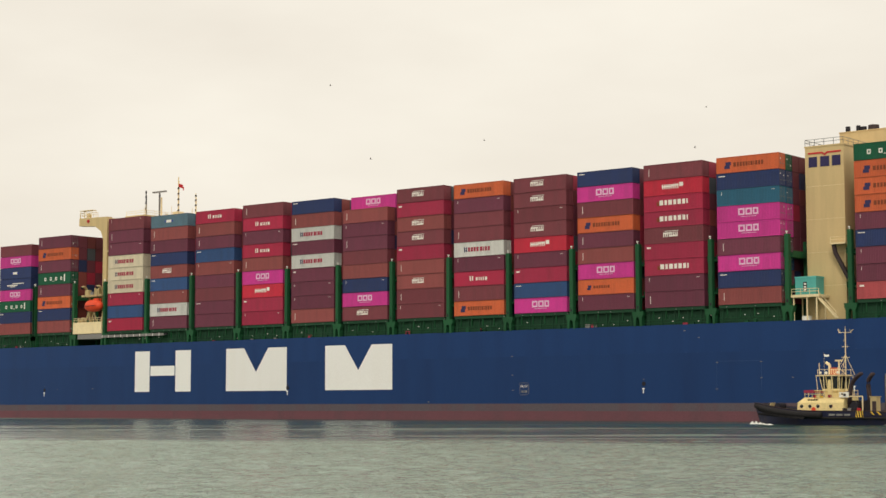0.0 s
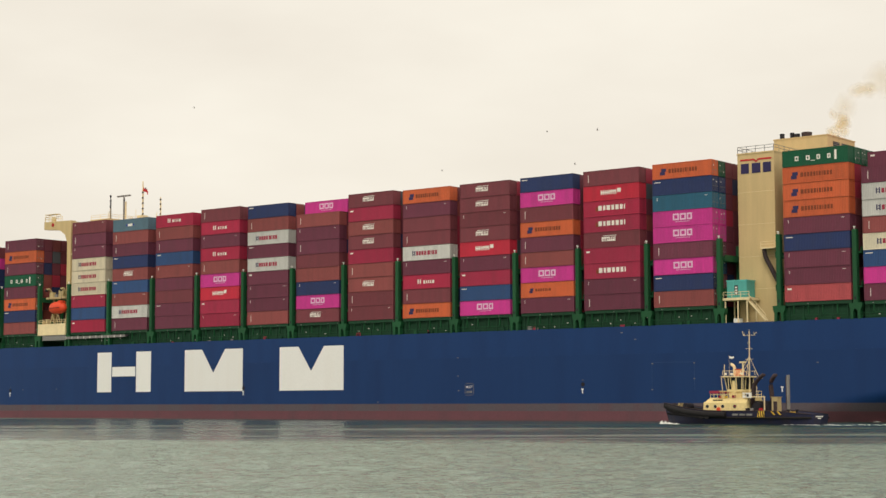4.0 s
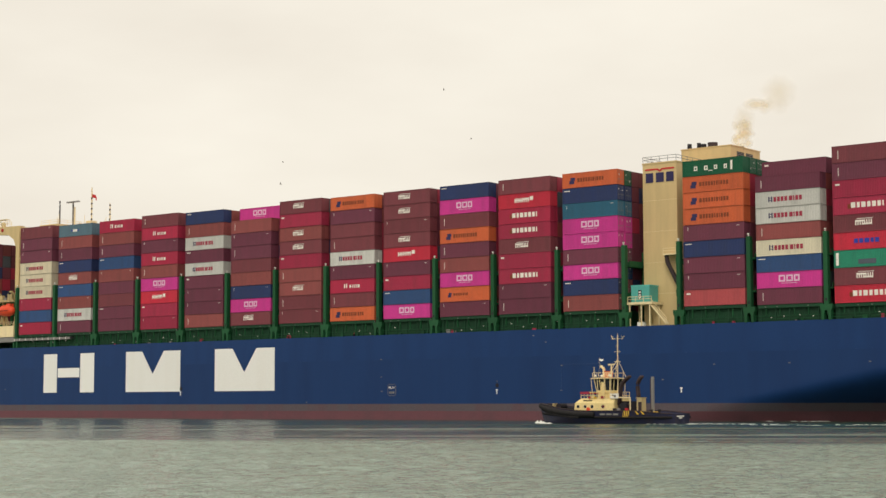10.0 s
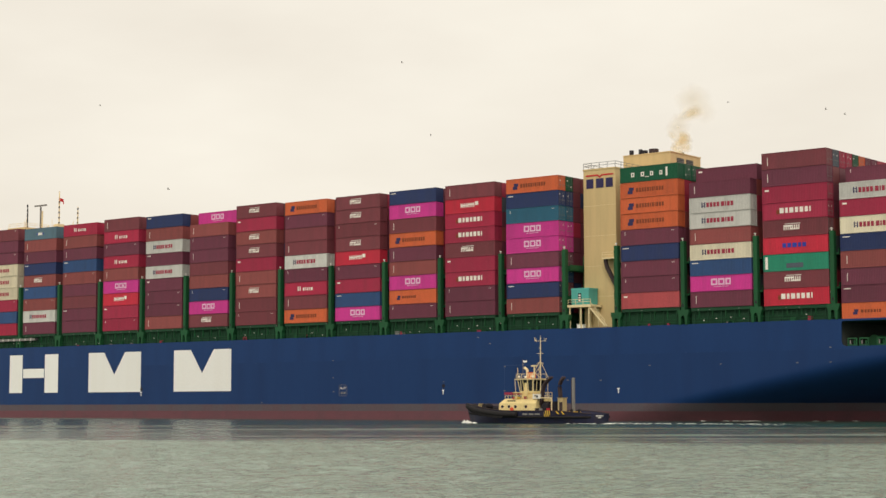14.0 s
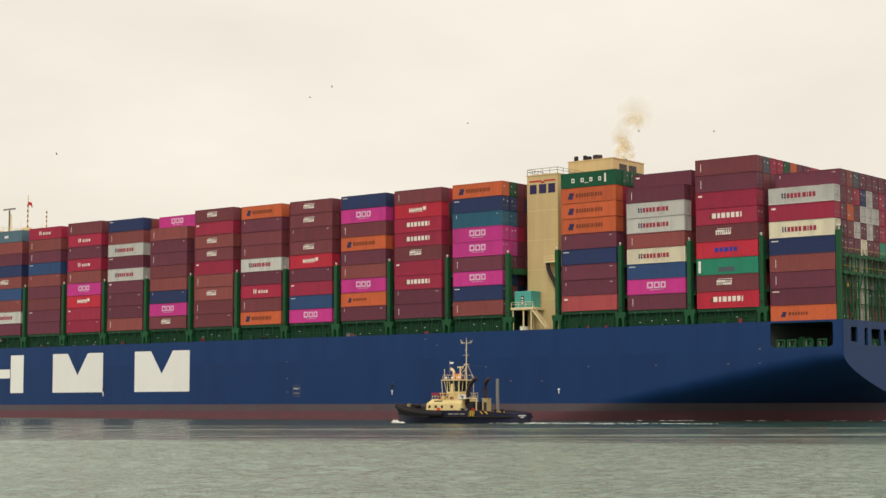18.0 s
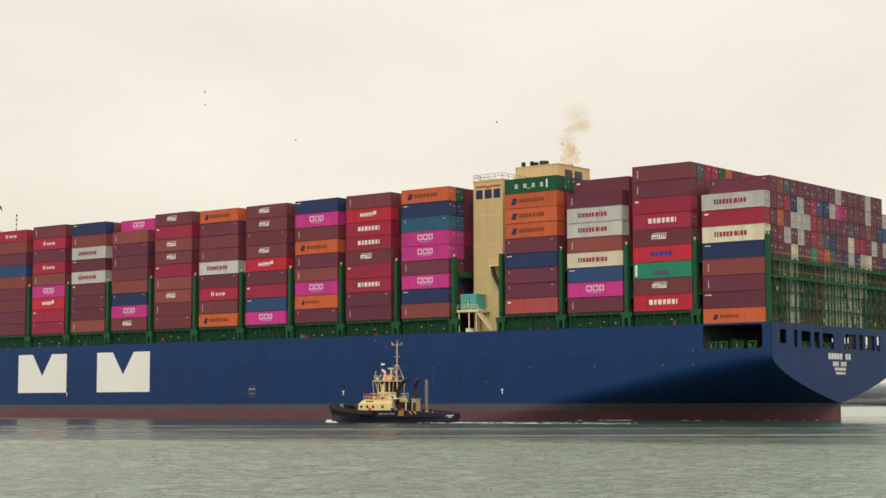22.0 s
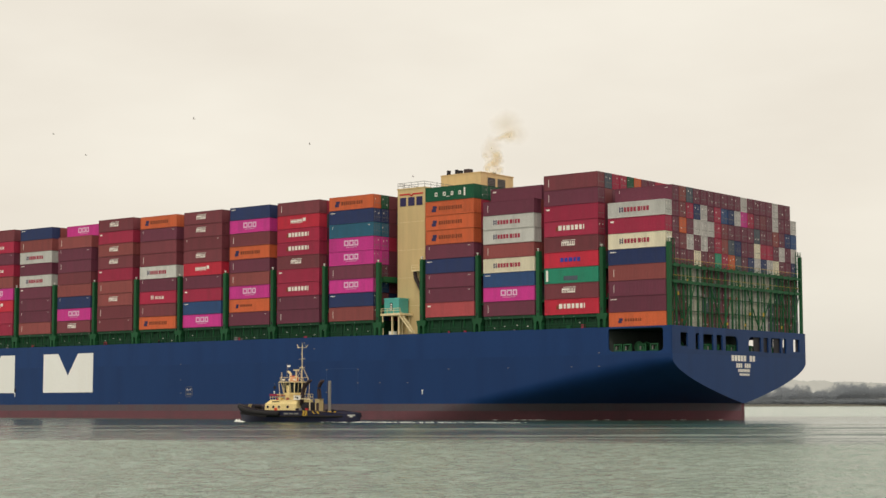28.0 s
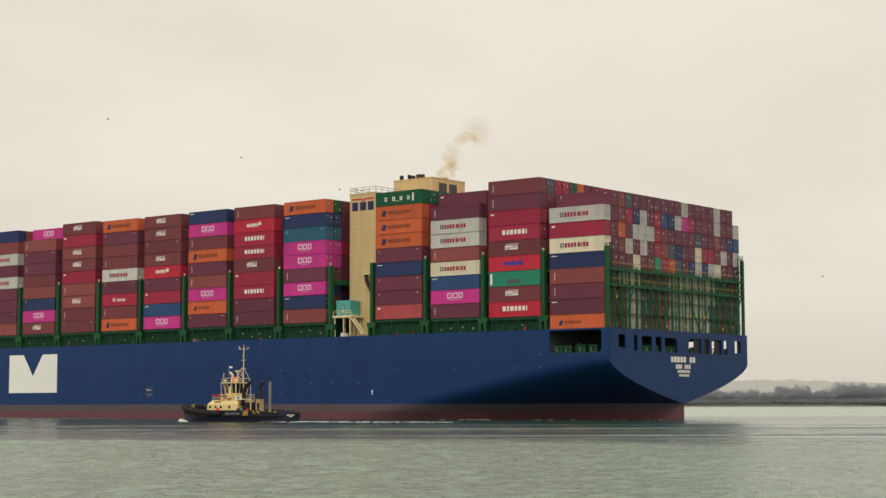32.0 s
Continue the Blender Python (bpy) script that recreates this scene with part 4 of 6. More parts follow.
def funnel():
    f = part("funnel_casing", boxes((15.0, 22.3, 4.7, 18.0, DECK - 0.2, 47.7)), CREAM, ship, "tall cream engine casing with a painted emblem")
    part("casing_edge", boxes((14.9, 22.4, 4.6, 18.1, 47.7, 47.95)), CREAM, f)
    for z in (23.4, 29.2, 35.0, 40.8):
        part("plate_seam", boxes((14.98, 22.32, 4.67, 4.7, z, z + 0.05)), PALE, f)
    rail([(15.0, 12, 47.95), (15.0, 4.8, 47.95), (22.2, 4.8, 47.95), (22.2, 17.0, 47.95)], 1.15, GEAR, f)
    b = part("funnel_block", boxes((14.4, 25.3, 20.0, 31.6, DECK - 0.2, 52.25)), CREAM, f, "cream funnel block with louvres")
    part("block_edge", boxes((14.3, 25.4, 19.9, 31.7, 52.25, 52.45)), CREAM, b)
    for y0, y1 in ((22.3, 25.0), (25.9, 28.6)):
        part("louvre_recess", boxes((25.3, 25.34, y0, y1, 49.0, 51.4)), DARK, b, "dark louvre opening")
        for i in range(7):
            part("louvre_slat", boxes((25.34, 25.44, y0, y1, 49.1 + i * 0.33, 49.22 + i * 0.33)), GEAR, b)
    for x, y, r, z, m in ((15.4, 21.5, 0.45, 53.6, DARK), (17.2, 22.0, 0.4, 53.7, DARK), (18.2, 22.0, 0.6, 53.4, DARK), (19.9, 22.6, 1.0, 53.6, RUSTY)):
        part("exhaust_pipe", tubes(r, ((x, y, 52.3), (x, y, z)), n=12), m, f, "dark exhaust pipe")
    for x, y in ((22.4, 24.0), (24.2, 25.6)):
        part("exhaust_pipe", tubes(0.8, ((x, y, 52.3), (x, y, 52.75)), n=12), DARK, f, "short smoking exhaust pipe")
    part("small_mast", tubes(0.06, ((23.5, 20.3, 47.9), (23.5, 20.3, 49.6)), n=5), GEAR, f)
    # emblem: a red chevron line over three dark blue blocks
    for x0, x1 in ((15.7, 17.3), (17.9, 19.6), (20.1, 21.7)):
        part("casing_emblem", boxes((x0, x1, 4.63, 4.69, 44.2, 46.0)), MARK["ink"], f, "dark blue emblem block")
    bm = bmesh.new()
    poly(bm, [(15.6, 46.5), (18.2, 46.5), (18.75, 46.1), (19.3, 46.5), (21.8, 46.5), (21.8, 46.8), (19.2, 46.8), (18.75, 46.45), (18.3, 46.8), (15.6, 46.8)], 1, 4.63, 4.69)
    part("casing_emblem", bm, RED, f, "red chevron line")
    # bracket and small gallery on the casing
    part("gallery", boxes((20.4, 23.2, 2.6, 4.7, 30.3, 30.55)), PALE, f, "small cream gallery")
    rail([(20.4, 2.7, 30.55), (23.1, 2.7, 30.55)], 1.0, PALE, f)
    bm = bmesh.new()
    pts = [(20.7, 3.4, 30.3), (20.9, 3.5, 28.9), (21.8, 3.8, 27.0), (23.0, 4.0, 24.5)]
    for p, q in zip(pts, pts[1:]):
        tube(bm, p, q, 0.42, 8)
    part("vent_duct", bm, RUSTY, f, "dark curved vent duct")
    return f


funnel()


def side_platform():
    p = part("side_platform", boxes((13.8, 19.1, 0.6, 4.6, 21.3, 21.75)), PALE, ship, "cream raised platform beside the casing")
    for x in (14.2, 16.7, 18.5):
        for y in (0.9, 4.2):
            part("leg", boxes((x - 0.1, x + 0.1, y - 0.1, y + 0.1, DECK - 0.2, 21.3)), PALE, p)
    bm = bmesh.new()
    for y in (0.9, 1.7):
        tube(bm, (18.7, y, 21.2), (22.0, y, 17.6), 0.16, 6)
    for i in range(10):
        k = i / 9
        box(bm, 18.7 + 3.3 * k - 0.15, 18.7 + 3.3 * k + 0.15, 0.9, 1.7, 21.1 - 3.5 * k, 21.16 - 3.5 * k)
    part("stair", bm, PALE, p, "cream inclined stair")
    part("stair_rail", tubes(0.06, ((18.7, 0.9, 22.3), (22.0, 0.9, 18.7)), ((22.0, 0.9, 18.7), (22.0, 0.9, 17.6)), n=5), PALE, p)
    rail([(13.9, 0.7, 21.75), (19.0, 0.7, 21.75)], 1.0, PALE, p)
    cab = new("equipment_cabin", mesh("equipment_cabin", boxes((0, 3.9, 0, 3.0, 0, 2.9)), TEAL))
    tagged(cab, "turquoise steel equipment cabin on a raised platform", "cabin")
    aboard(cab, 14.4, 1.2, 21.76)
    part("roof", boxes((-0.08, 3.98, -0.08, 3.08, 2.9, 3.15)), TEAL, cab, "turquoise roof")
    for x in (0.0, 1.25, 2.5, 3.8):
        part("rib", boxes((x, x + 0.1, -0.06, 0.0, 0, 2.9)), TEAL, cab)
    part("nameplate", boxes((1.5, 2.2, -0.07, -0.02, 0.5, 2.2)), DARK, cab, "dark upright plate with pale bars")
    for i in range(3):
        part("plate_bar", boxes((1.62, 2.08, -0.09, -0.07, 0.7 + 0.5 * i, 0.95 + 0.5 * i)), LAMPWHITE, cab)
    box_ = new("deck_locker", mesh("deck_locker", boxes((0, 1.3, 0, 0.9, 0, 0.8)), LAMPWHITE))
    tagged(box_, "white deck locker under the platform", "locker")
    part("lid", boxes((-0.04, 1.34, -0.04, 0.94, 0.8, 0.9)), LAMPWHITE, box_)
    aboard(box_, 15.6, 1.2, DECK - 0.1)


side_platform()


# ======================= bridge, masts and lifeboat =======================
def bridge_house():
    h = part("deckhouse", boxes((-172.4, -166.4, 12.0, 39.0, DECK - 0.2, 48.3)), CREAM, ship, "cream accommodation block")
    part("wheelhouse_roof", boxes((-173.2, -166.0, 13.0, 41.0, 48.3, 49.6)), CREAM, h, "cream wheelhouse top")
    rail([(-173.0, 13.2, 49.6), (-166.1, 13.2, 49.6), (-166.1, 40.8, 49.6)], 1.1, PALE, h, 0.05, 3.0)
    bm = bmesh.new()
    poly(bm, [(-175.8, 48.2), (-175.8, 46.3), (-169.9, 45.9), (-167.8, 44.6), (-166.9, 42.6), (-166.9, 22.8), (-165.5, 22.8), (-165.5, 48.0)], 1, 0.7, 2.2)
    w = part("bridge_wing", bm, CREAM, h, "cream cantilevered bridge wing on a column")
    part("wing_walkway", boxes((-171.5, -167.2, 2.2, 14.0, 46.3, 48.0)), CREAM, w)
    rail([(-175.6, 2.1, 48.2), (-175.6, 0.8, 48.2), (-170.6, 0.8, 48.2), (-170.6, 2.1, 48.2)], 1.2, PALE, w, 0.06, 1.6)
    part("wing_console", boxes((-173.6, -172.6, 1.2, 1.8, 48.2, 49.3)), PALE, w)
    part("wing_canopy", boxes((-175.7, -171.2, 0.75, 2.15, 49.95, 50.07)), PALE, w, "thin canopy over the wing end")
    for x, y in ((-175.5, 0.85), (-173.4, 0.85), (-171.3, 0.85), (-175.5, 2.05), (-171.3, 2.05)):
        part("canopy_post", tubes(0.06, ((x, y, 48.2), (x, y, 49.95)), n=5), PALE, w)
    bm = bmesh.new()
    tube(bm, (-172.4, 0.7, 47.3), (-172.4, 0.58, 47.3), 0.45, 14)
    part("life_ring", bm, RED, w, "red life ring")
    for z in (31.5, 39.5):
        part("catwalk", boxes((-165.6, -164.4, 0.8, 2.0, z, z + 0.4)), PALE, w)
    # lifeboat deck
    part("boat_deck", boxes((-176.2, -165.9, -0.35, 5.0, 20.1, 22.85)), PALE, h, "pale cream boat deck side")
    part("boat_deck_base", boxes((-174.6, -165.9, -0.2, 5.0, 18.8, 20.0)), GEAR, h, "grey plated base of the boat deck")
    rail([(-176.0, -0.2, 22.85), (-166.0, -0.2, 22.85)], 1.0, PALE, h, 0.05, 1.5)
    for x in (-172.2, -166.8):
        dv = part("davit", sweep([(x, 1.6, 22.85), (x, 1.5, 27.5), (x, 0.9, 30.2), (x, -0.3, 31.4), (x, -1.1, 31.2)], 0.28, 8), DAVIT, h, "cream lifeboat davit", True)
        part("davit_brace", tubes(0.14, ((x, 2.6, 22.85), (x, 1.5, 28.2)), ((x - 0.5, 0.4, 22.85), (x, 1.5, 25.4)), n=6), DAVIT, dv)
        part("sheave", tubes(0.35, ((x - 0.2, -1.0, 31.0), (x + 0.2, -1.0, 31.0)), n=10), DARK, dv)
        part("fall_wire", tubes(0.035, ((x, -1.0, 31.0), (x + (0.9 if x < -170 else -0.3), -0.5, 28.3)), n=4), DARK, dv)
    part("davit_beam", boxes((-173.2, -166.0, -0.4, 1.2, 28.9, 29.35)), DAVIT, h, "cream davit platform")
    for x0, x1, z1, m_ in ((-172.6, -171.2, 30.6, DAVIT), (-170.6, -169.8, 30.1, GEAR), (-169.2, -167.4, 31.0, DAVIT)):
        part("davit_winch", boxes((x0, x1, 0.2, 1.0, 29.35, z1)), m_, h, "boat winch on the davit platform")
    for x0, x1 in ((-171.4, -169.8), (-169.4, -167.6)):
        part("boat_chock", tubes(0.12, ((x0, -0.4, 22.85), (0.5 * (x0 + x1), -0.4, 25.3)), ((x1, -0.4, 22.85), (0.5 * (x0 + x1), -0.4, 25.3)), n=6), DAVIT, h)
    for x, wd, ht in ((-175.4, 0.7, 0.9), (-174.0, 0.5, 1.2), (-166.6, 0.5, 2.4)):
        part("deck_store", boxes((x, x + wd, 0.4, 1.2, 22.85, 22.85 + ht)), DAVIT, h, "small store locker on the boat deck")
    boat = bmesh.new()
    bmesh.ops.create_uvsphere(boat, u_segments=20, v_segments=10, radius=1.0)
    for v in boat.verts:
        sx = 1 if v.co.x > 0 else -1
        v.co = Vector((sx * abs(v.co.x) ** 0.7 * 2.95, v.co.y * 1.3, v.co.z * (1.55 if v.co.z > 0 else 1.35)))
    lb = new("lifeboat", mesh("lifeboat", boat, ORANGE, True))
    tagged(lb, "orange enclosed lifeboat hanging in cream davits", "lifeboat")
    aboard(lb, -168.5, -0.5, 26.6)
    part("canopy", boxes((0.6, 2.0, -0.6, 0.6, 1.1, 1.8)), ORANGE, lb)
    part("rubbing_band", boxes((-2.0, 2.0, -1.36, -1.2, -0.06, 0.06)), RUBBER, lb)
    part("fall_hook", tubes(0.06, ((-2.0, 0, 1.2), (-2.0, 0, 2.0)), n=5), DARK, lb)
    part("fall_hook", tubes(0.06, ((2.0, 0, 1.2), (2.0, 0, 2.0)), n=5), DARK, lb)
    # gangway stowed along the deck edge
    g = part("gangway", boxes((-166.0, -144.2, -0.25, 0.35, 19.0, 19.55)), GEAR, h, "grey gangway stowed along the deck edge")
    for i in range(10):
        part("gangway_rib", boxes((-165.6 + 2.2 * i, -165.45 + 2.2 * i, -0.29, -0.25, 18.95, 19.6)), LAMPWHITE, g)
    part("gangway_end", boxes((-144.2, -143.2, -0.2, 0.3, 19.15, 19.5)), DARK, g)
    # masts on the wheelhouse top
    def mast(x, y, top, r, arms, mat=PALE):
        m = part("mast", tubes(r, ((x, y, 49.6), (x, y, top)), n=8), mat, h, "slender signal mast")
        part("mast_ladder", boxes((x + 0.5, x + 0.58, y - 0.3, y - 0.22, 49.6, top - 1.2), *[(x, x + 0.55, y - 0.3, y - 0.24, 50 + 0.7 * k, 50.1 + 0.7 * k) for k in range(int((top - 51.5) / 0.7))]), mat, m)
        for z, half_, ball in arms:
            part("yard", tubes(0.1, ((x - half_ * 0.78, y + half_ * 0.62, z), (x + half_ * 0.78, y - half_ * 0.62, z)), n=5), mat, m)
            if ball:
                for sgn in (-1, 1):
                    part("signal_lamp", tubes(0.2, ((x + sgn * half_ * 0.78, y - sgn * half_ * 0.62, z - 0.05), (x + sgn * half_ * 0.78, y - sgn * half_ * 0.62, z + 0.35)), n=8), DARK, m)
        return m
    mast(-170.2, 17.0, 56.2, 0.11, [(51.6, 0.5, True), (53.0, 0.5, True), (54.4, 0.45, True), (55.6, 0.4, True)], DARK)
    rm = mast(-168.9, 20.3, 55.8, 0.22, [(51.2, 0.9, False), (53.4, 0.5, False), (54.8, 0.7, True)], GEAR)
    part("radar_scanner", boxes((-171.3, -166.5, 20.0, 20.5, 55.9, 56.25)), GEAR, rm, "long grey radar scanner")
    part("radar_post", tubes(0.2, ((-168.2, 20.3, 49.6), (-168.2, 20.3, 54.6)), n=8), PALE, rm)
    m3 = mast(-167.6, 25.4, 60.3, 0.14, [(51.6, 1.0, True), (53.0, 0.8, True), (54.4, 0.9, True), (55.8, 0.7, True), (57.2, 0.8, True), (59.4, 0.6, False)])
    part("mast_base", boxes((-168.6, -166.6, 24.4, 26.4, 49.6, 51.4)), PALE, m3)
    mast(-170.5, 34.1, 57.2, 0.11, [(51.4, 1.6, False), (52.6, 0.4, True), (53.9, 0.5, True), (55.2, 0.5, True), (56.4, 0.4, True)])
    flag = bmesh.new()
    n = 8
    rows_ = [[flag.verts.new((-167.4 + 2.0 * i / n, 25.4 - 0.35 * math.sin(i * 1.1), z0 - 0.06 * i - 0.02 * i * i / 2)) for i in range(n + 1)] for z0 in (57.7, 58.6)]
    for i in range(n):
        flag.faces.new((rows_[0][i], rows_[0][i + 1], rows_[1][i + 1], rows_[1][i]))
    part("ensign", flag, RED, m3, "red flag streaming from the mast")
    for x, y, z in ((-167.0, 13.6, 51.4), (-167.5, 14.6, 52.3), (-167.0, 22.6, 52.6), (-167.0, 29.5, 52.2), (-169.0, 31.5, 53.0)):
        part("aerial", tubes(0.06, ((x, y, 49.6), (x, y, z)), n=5), PALE, h, "thin whip aerial")
    for x, y, r_ in ((-168.0, 28.2, 0.6), (-168.5, 22.4, 0.45), (-168.0, 31.2, 0.5)):
        dome = bmesh.new()
        bmesh.ops.create_icosphere(dome, subdivisions=2, radius=r_, matrix=Matrix.Translation((x, y, 50.6)))
        part("satellite_dome", dome, LAMPWHITE, h, "white satellite dome", True)
        part("dome_post", tubes(0.12, ((x, y, 49.6), (x, y, 50.2)), n=6), PALE, h)


bridge_house()


# ======================= harbour tug =======================
tug = new("tug")
tagged(tug, "cream and black harbour tug with a tall mast, under way", "tug")
TUG_ROWS = [(0, -109.50, 230.68, 177.7), (6, -132.42, 229.67, 178.9), (9, -143.85, 229.17, 179.4), (13, -158.37, 228.53, 180.1), (19, -180.50, 227.56, 181.4),
            (23, -195.13, 226.91, 182.3), (28, -213.11, 226.13, 183.4), (32, -227.37, 225.50, 184.4)]


def tug_half(x, z):
    k = (x + 12.3) / 25.9
    b = 4.1
    if k > 0.62:
        b *= max(0.05, 1 - ((k - 0.62) / 0.38) ** 2.2)
    if k < 0.16:
        b *= 1 - 0.35 * ((0.16 - k) / 0.16) ** 2
    return b * (0.82 + 0.18 * min(1, max(0, (z + 1) / 3)))


def tug_top(x):
    """Height of the bulwark along the hull."""
    k = (x + 12.3) / 25.9
    return 2.05 + 1.35 * max(0, (k - 0.55) / 0.45) ** 1.7 - 0.5 * max(0, (0.2 - k) / 0.2)


def build_tug():
    tug.scale = (1, 1, 0.975)
    xs = [-12.3 + 25.9 * i / 30 for i in range(31)]
    bm = bmesh.new()
    cols = []
    for x in xs:
        zt = tug_top(x)
        ring = [(-1.2, 0.75), (0.0, 0.93), (0.6, 0.98), (1.3, 1.0), (zt, 1.02)]
        reach = 0.9 * max(0, (x - 9) / 4.6)
        cols.append([bm.verts.new((x + reach * (z / 3 - 0.3), s * tug_half(x, z) * w, z)) for s in (1, -1) for z, w in (ring if s == 1 else ring[::-1])])
    for a, b in zip(cols, cols[1:]):
        for i in range(len(a) - 1):
            if i != 4:
                bm.faces.new((a[i], a[i + 1], b[i + 1], b[i]))
    bm.faces.new(cols[0])
    bm.faces.new(cols[-1][::-1])
    bmesh.ops.recalc_face_normals(bm, faces=bm.faces)
    h = part("hull", bm, TUGHULL, tug, "dark blue-black tug hull", True)
    bm = bmesh.new()
    dk = [bm.verts.new((x, s * tug_half(x, 1.4) * 0.98, 1.5 + 0.6 * max(0, (x - 2) / 11))) for s, seq in ((1, xs), (-1, xs[::-1])) for x in seq]
    bm.faces.new(dk)
    part("deck", bm, DARK, h, "dark working deck")
    # rubbing strake and fenders
    for s in (1, -1):
        part("rubbing_strake", sweep([(a, s * tug_half(a, 1.2) * 1.03, 1.05 + 0.55 * max(0, (a - 2) / 11)) for a in xs], 0.2, 6), RUBBER, h, "black rubber strake", True)
        part("bow_fender", sweep([(a + 0.3, s * tug_half(a, 2) * 1.06, tug_top(a) - 0.55) for a in xs[15:]], 0.46, 10), RUBBER, h, "thick black rubber bow fender", True)
        part("capping_rail", sweep([(a + 0.9 * max(0, (a - 9) / 4.6) * (tug_top(a) / 3 - 0.3), s * tug_half(a, tug_top(a)) * 1.02, tug_top(a) + 0.03) for a in xs[:-1]], 0.07, 6), RUSTY, h, "worn bulwark capping", True)
    for i in range(11):
        x = 4.0 + i * 0.88
        for s in (1, -1):
            bm = bmesh.new()
            bmesh.ops.create_cone(bm, cap_ends=True, segments=12, radius1=0.55, radius2=0.55, depth=0.35, matrix=Matrix.Translation((x, s * (tug_half(x, 2) * 1.06 + 0.1), tug_top(x) - 0.75)) @ Matrix.Rotation(radians(90), 4, "X"))
            part("tyre_fender", bm, RUBBER, h, "old tyre hung as a fender")
    for s in (1, -1):
        for x0 in (-1.1, -2.3, -3.5):
            part("name_bar", boxes((x0, x0 + 0.95, s * 4.2 - 0.02, s * 4.2 + 0.02, 1.38, 1.66)), GEAR, h, "pale bar of painted writing")
        part("warning_panel", boxes((-5.5, -4.4, s * 4.22 - 0.03, s * 4.22 + 0.03, 1.15, 2.1)), YELLOW, h, "yellow and black striped panel")
        for k in range(3):
            bm = bmesh.new()
            poly(bm, [(-5.5 + 0.38 * k, 1.15), (-5.32 + 0.38 * k, 1.15), (-5.15 + 0.38 * k, 2.1), (-5.33 + 0.38 * k, 2.1)], 1, s * 4.25 - 0.02, s * 4.25 + 0.02)
            part("stripe", bm, DARK, h)
        for x0 in (-7.3, -8.3):
            bm = bmesh.new()
            poly(bm, [(x0, 1.5), (x0 + 0.25, 1.5), (x0 + 0.75, 2.0), (x0 + 0.5, 2.0)], 1, s * 4.2 - 0.03, s * 4.2 + 0.03)
            part("freeing_mark", bm, YELLOW, h, "yellow deck-edge mark")
    for y0, y1, z0 in ((1.3, 0.7, 1.15), (0.6, 0.0, 1.15), (-0.1, -0.8, 1.15), (0.7, -0.2, 0.88)):
        part("name_bar", boxes((-12.36, -12.28, y1, y0, z0, z0 + 0.17)), LAMPWHITE, h, "white bar of painted writing")
    # deckhouse with a sloped front
    bm = bmesh.new()
    poly(bm, [(-2.5, 1.5), (-2.5, 3.3), (-2.0, 4.05), (2.0, 4.05), (2.5, 3.3), (2.5, 1.5)], 0, -1.6, 5.9)
    for v in bm.verts:      # front and upper edges lean in
        if v.co.x > 5 and v.co.z > 3:
            v.co.x -= 0.15 if v.co.z < 3.5 else 1.0
    d = part("deckhouse", bm, TUGCREAM, tug, "cream deckhouse with round-cornered ports")
    for s in (1, -1):
        for x in (5.1, 3.75, 2.45, 0.4):
            pt = part("porthole", tubes(0.27, ((x, s * 2.46, 2.75), (x, s * 2.54, 2.75)), n=12), GLASS, d, "dark round port")
            part("port_rim", tubes(0.33, ((x, s * 2.46, 2.75), (x, s * 2.515, 2.75)), n=12), PALE, pt)
        part("door", boxes((1.15, 1.8, s * 2.52 - 0.03, s * 2.52 + 0.03, 1.7, 3.2)), TUGCREAM, d, "cream deckhouse door")
        part("life_ring", tubes(0.34, ((3.15, s * 2.52, 2.3), (3.15, s * 2.62, 2.3)), n=14), ORANGE, d, "orange life ring")
        for k in range(4):
            part("name_bar", boxes((2.6 + 0.42 * k, 2.9 + 0.42 * k, s * 2.3 - 0.06, s * 2.3 + 0.06, 3.62, 3.8)), DARK, d, "dark bar of writing")
        part("name_bar", boxes((0.1, 0.6, s * 2.52 - 0.02, s * 2.52 + 0.02, 2.7, 2.95)), MARK["crimson"], d, "small red-brown bar")
    bm = bmesh.new()
    for y in (-2.4, 2.4):
        for z in (4.55, 5.1):
            tube(bm, (4.6, y, z), (-1.4, y, z), 0.04, 5)
        for k in range(11):
            tube(bm, (4.6 - 0.6 * k, y, 4.0), (4.6 - 0.6 * k, y, 5.1), 0.035, 5)
    tube(bm, (4.6, -2.4, 5.1), (4.6, 2.4, 5.1), 0.04, 5)
    part("railing", bm, TUGCREAM, d)
    part("rail_canvas", boxes((3.1, 4.7, 2.4, 2.5, 4.75, 5.15), (3.1, 4.7, -2.5, -2.4, 4.75, 5.15), (4.62, 4.7, -2.4, 2.4, 4.75, 5.15)), MARK["crimson"], d, "red canvas dodger on the rail")
    lk = part("locker", boxes((-2.3, -0.9, 1.7, 2.4, 4.05, 4.85)), LAMPWHITE, d, "white deck locker with a dark emblem")
    part("locker_emblem", boxes((-1.95, -1.6, 2.4, 2.43, 4.25, 4.6), (-1.55, -1.25, 2.4, 2.43, 4.45, 4.65)), DARK, lk, "dark emblem shape")
    for k, (x, z, m_) in enumerate(((2.4, 4.35, TUGCREAM), (2.9, 4.25, RED), (1.9, 4.2, YELLOW), (0.6, 4.3, MARK["crimson"]))):
        part("deck_gear", boxes((x, x + 0.4, 1.75, 2.2, 4.05, z + 0.15)), m_, d, "small deck gear on the house top")
    for s in (1, -1):
        part("house_seam", boxes((-1.55, 4.8, s * 2.0 - 0.04, s * 2.0 + 0.04, 4.03, 4.1)), PALE, d)
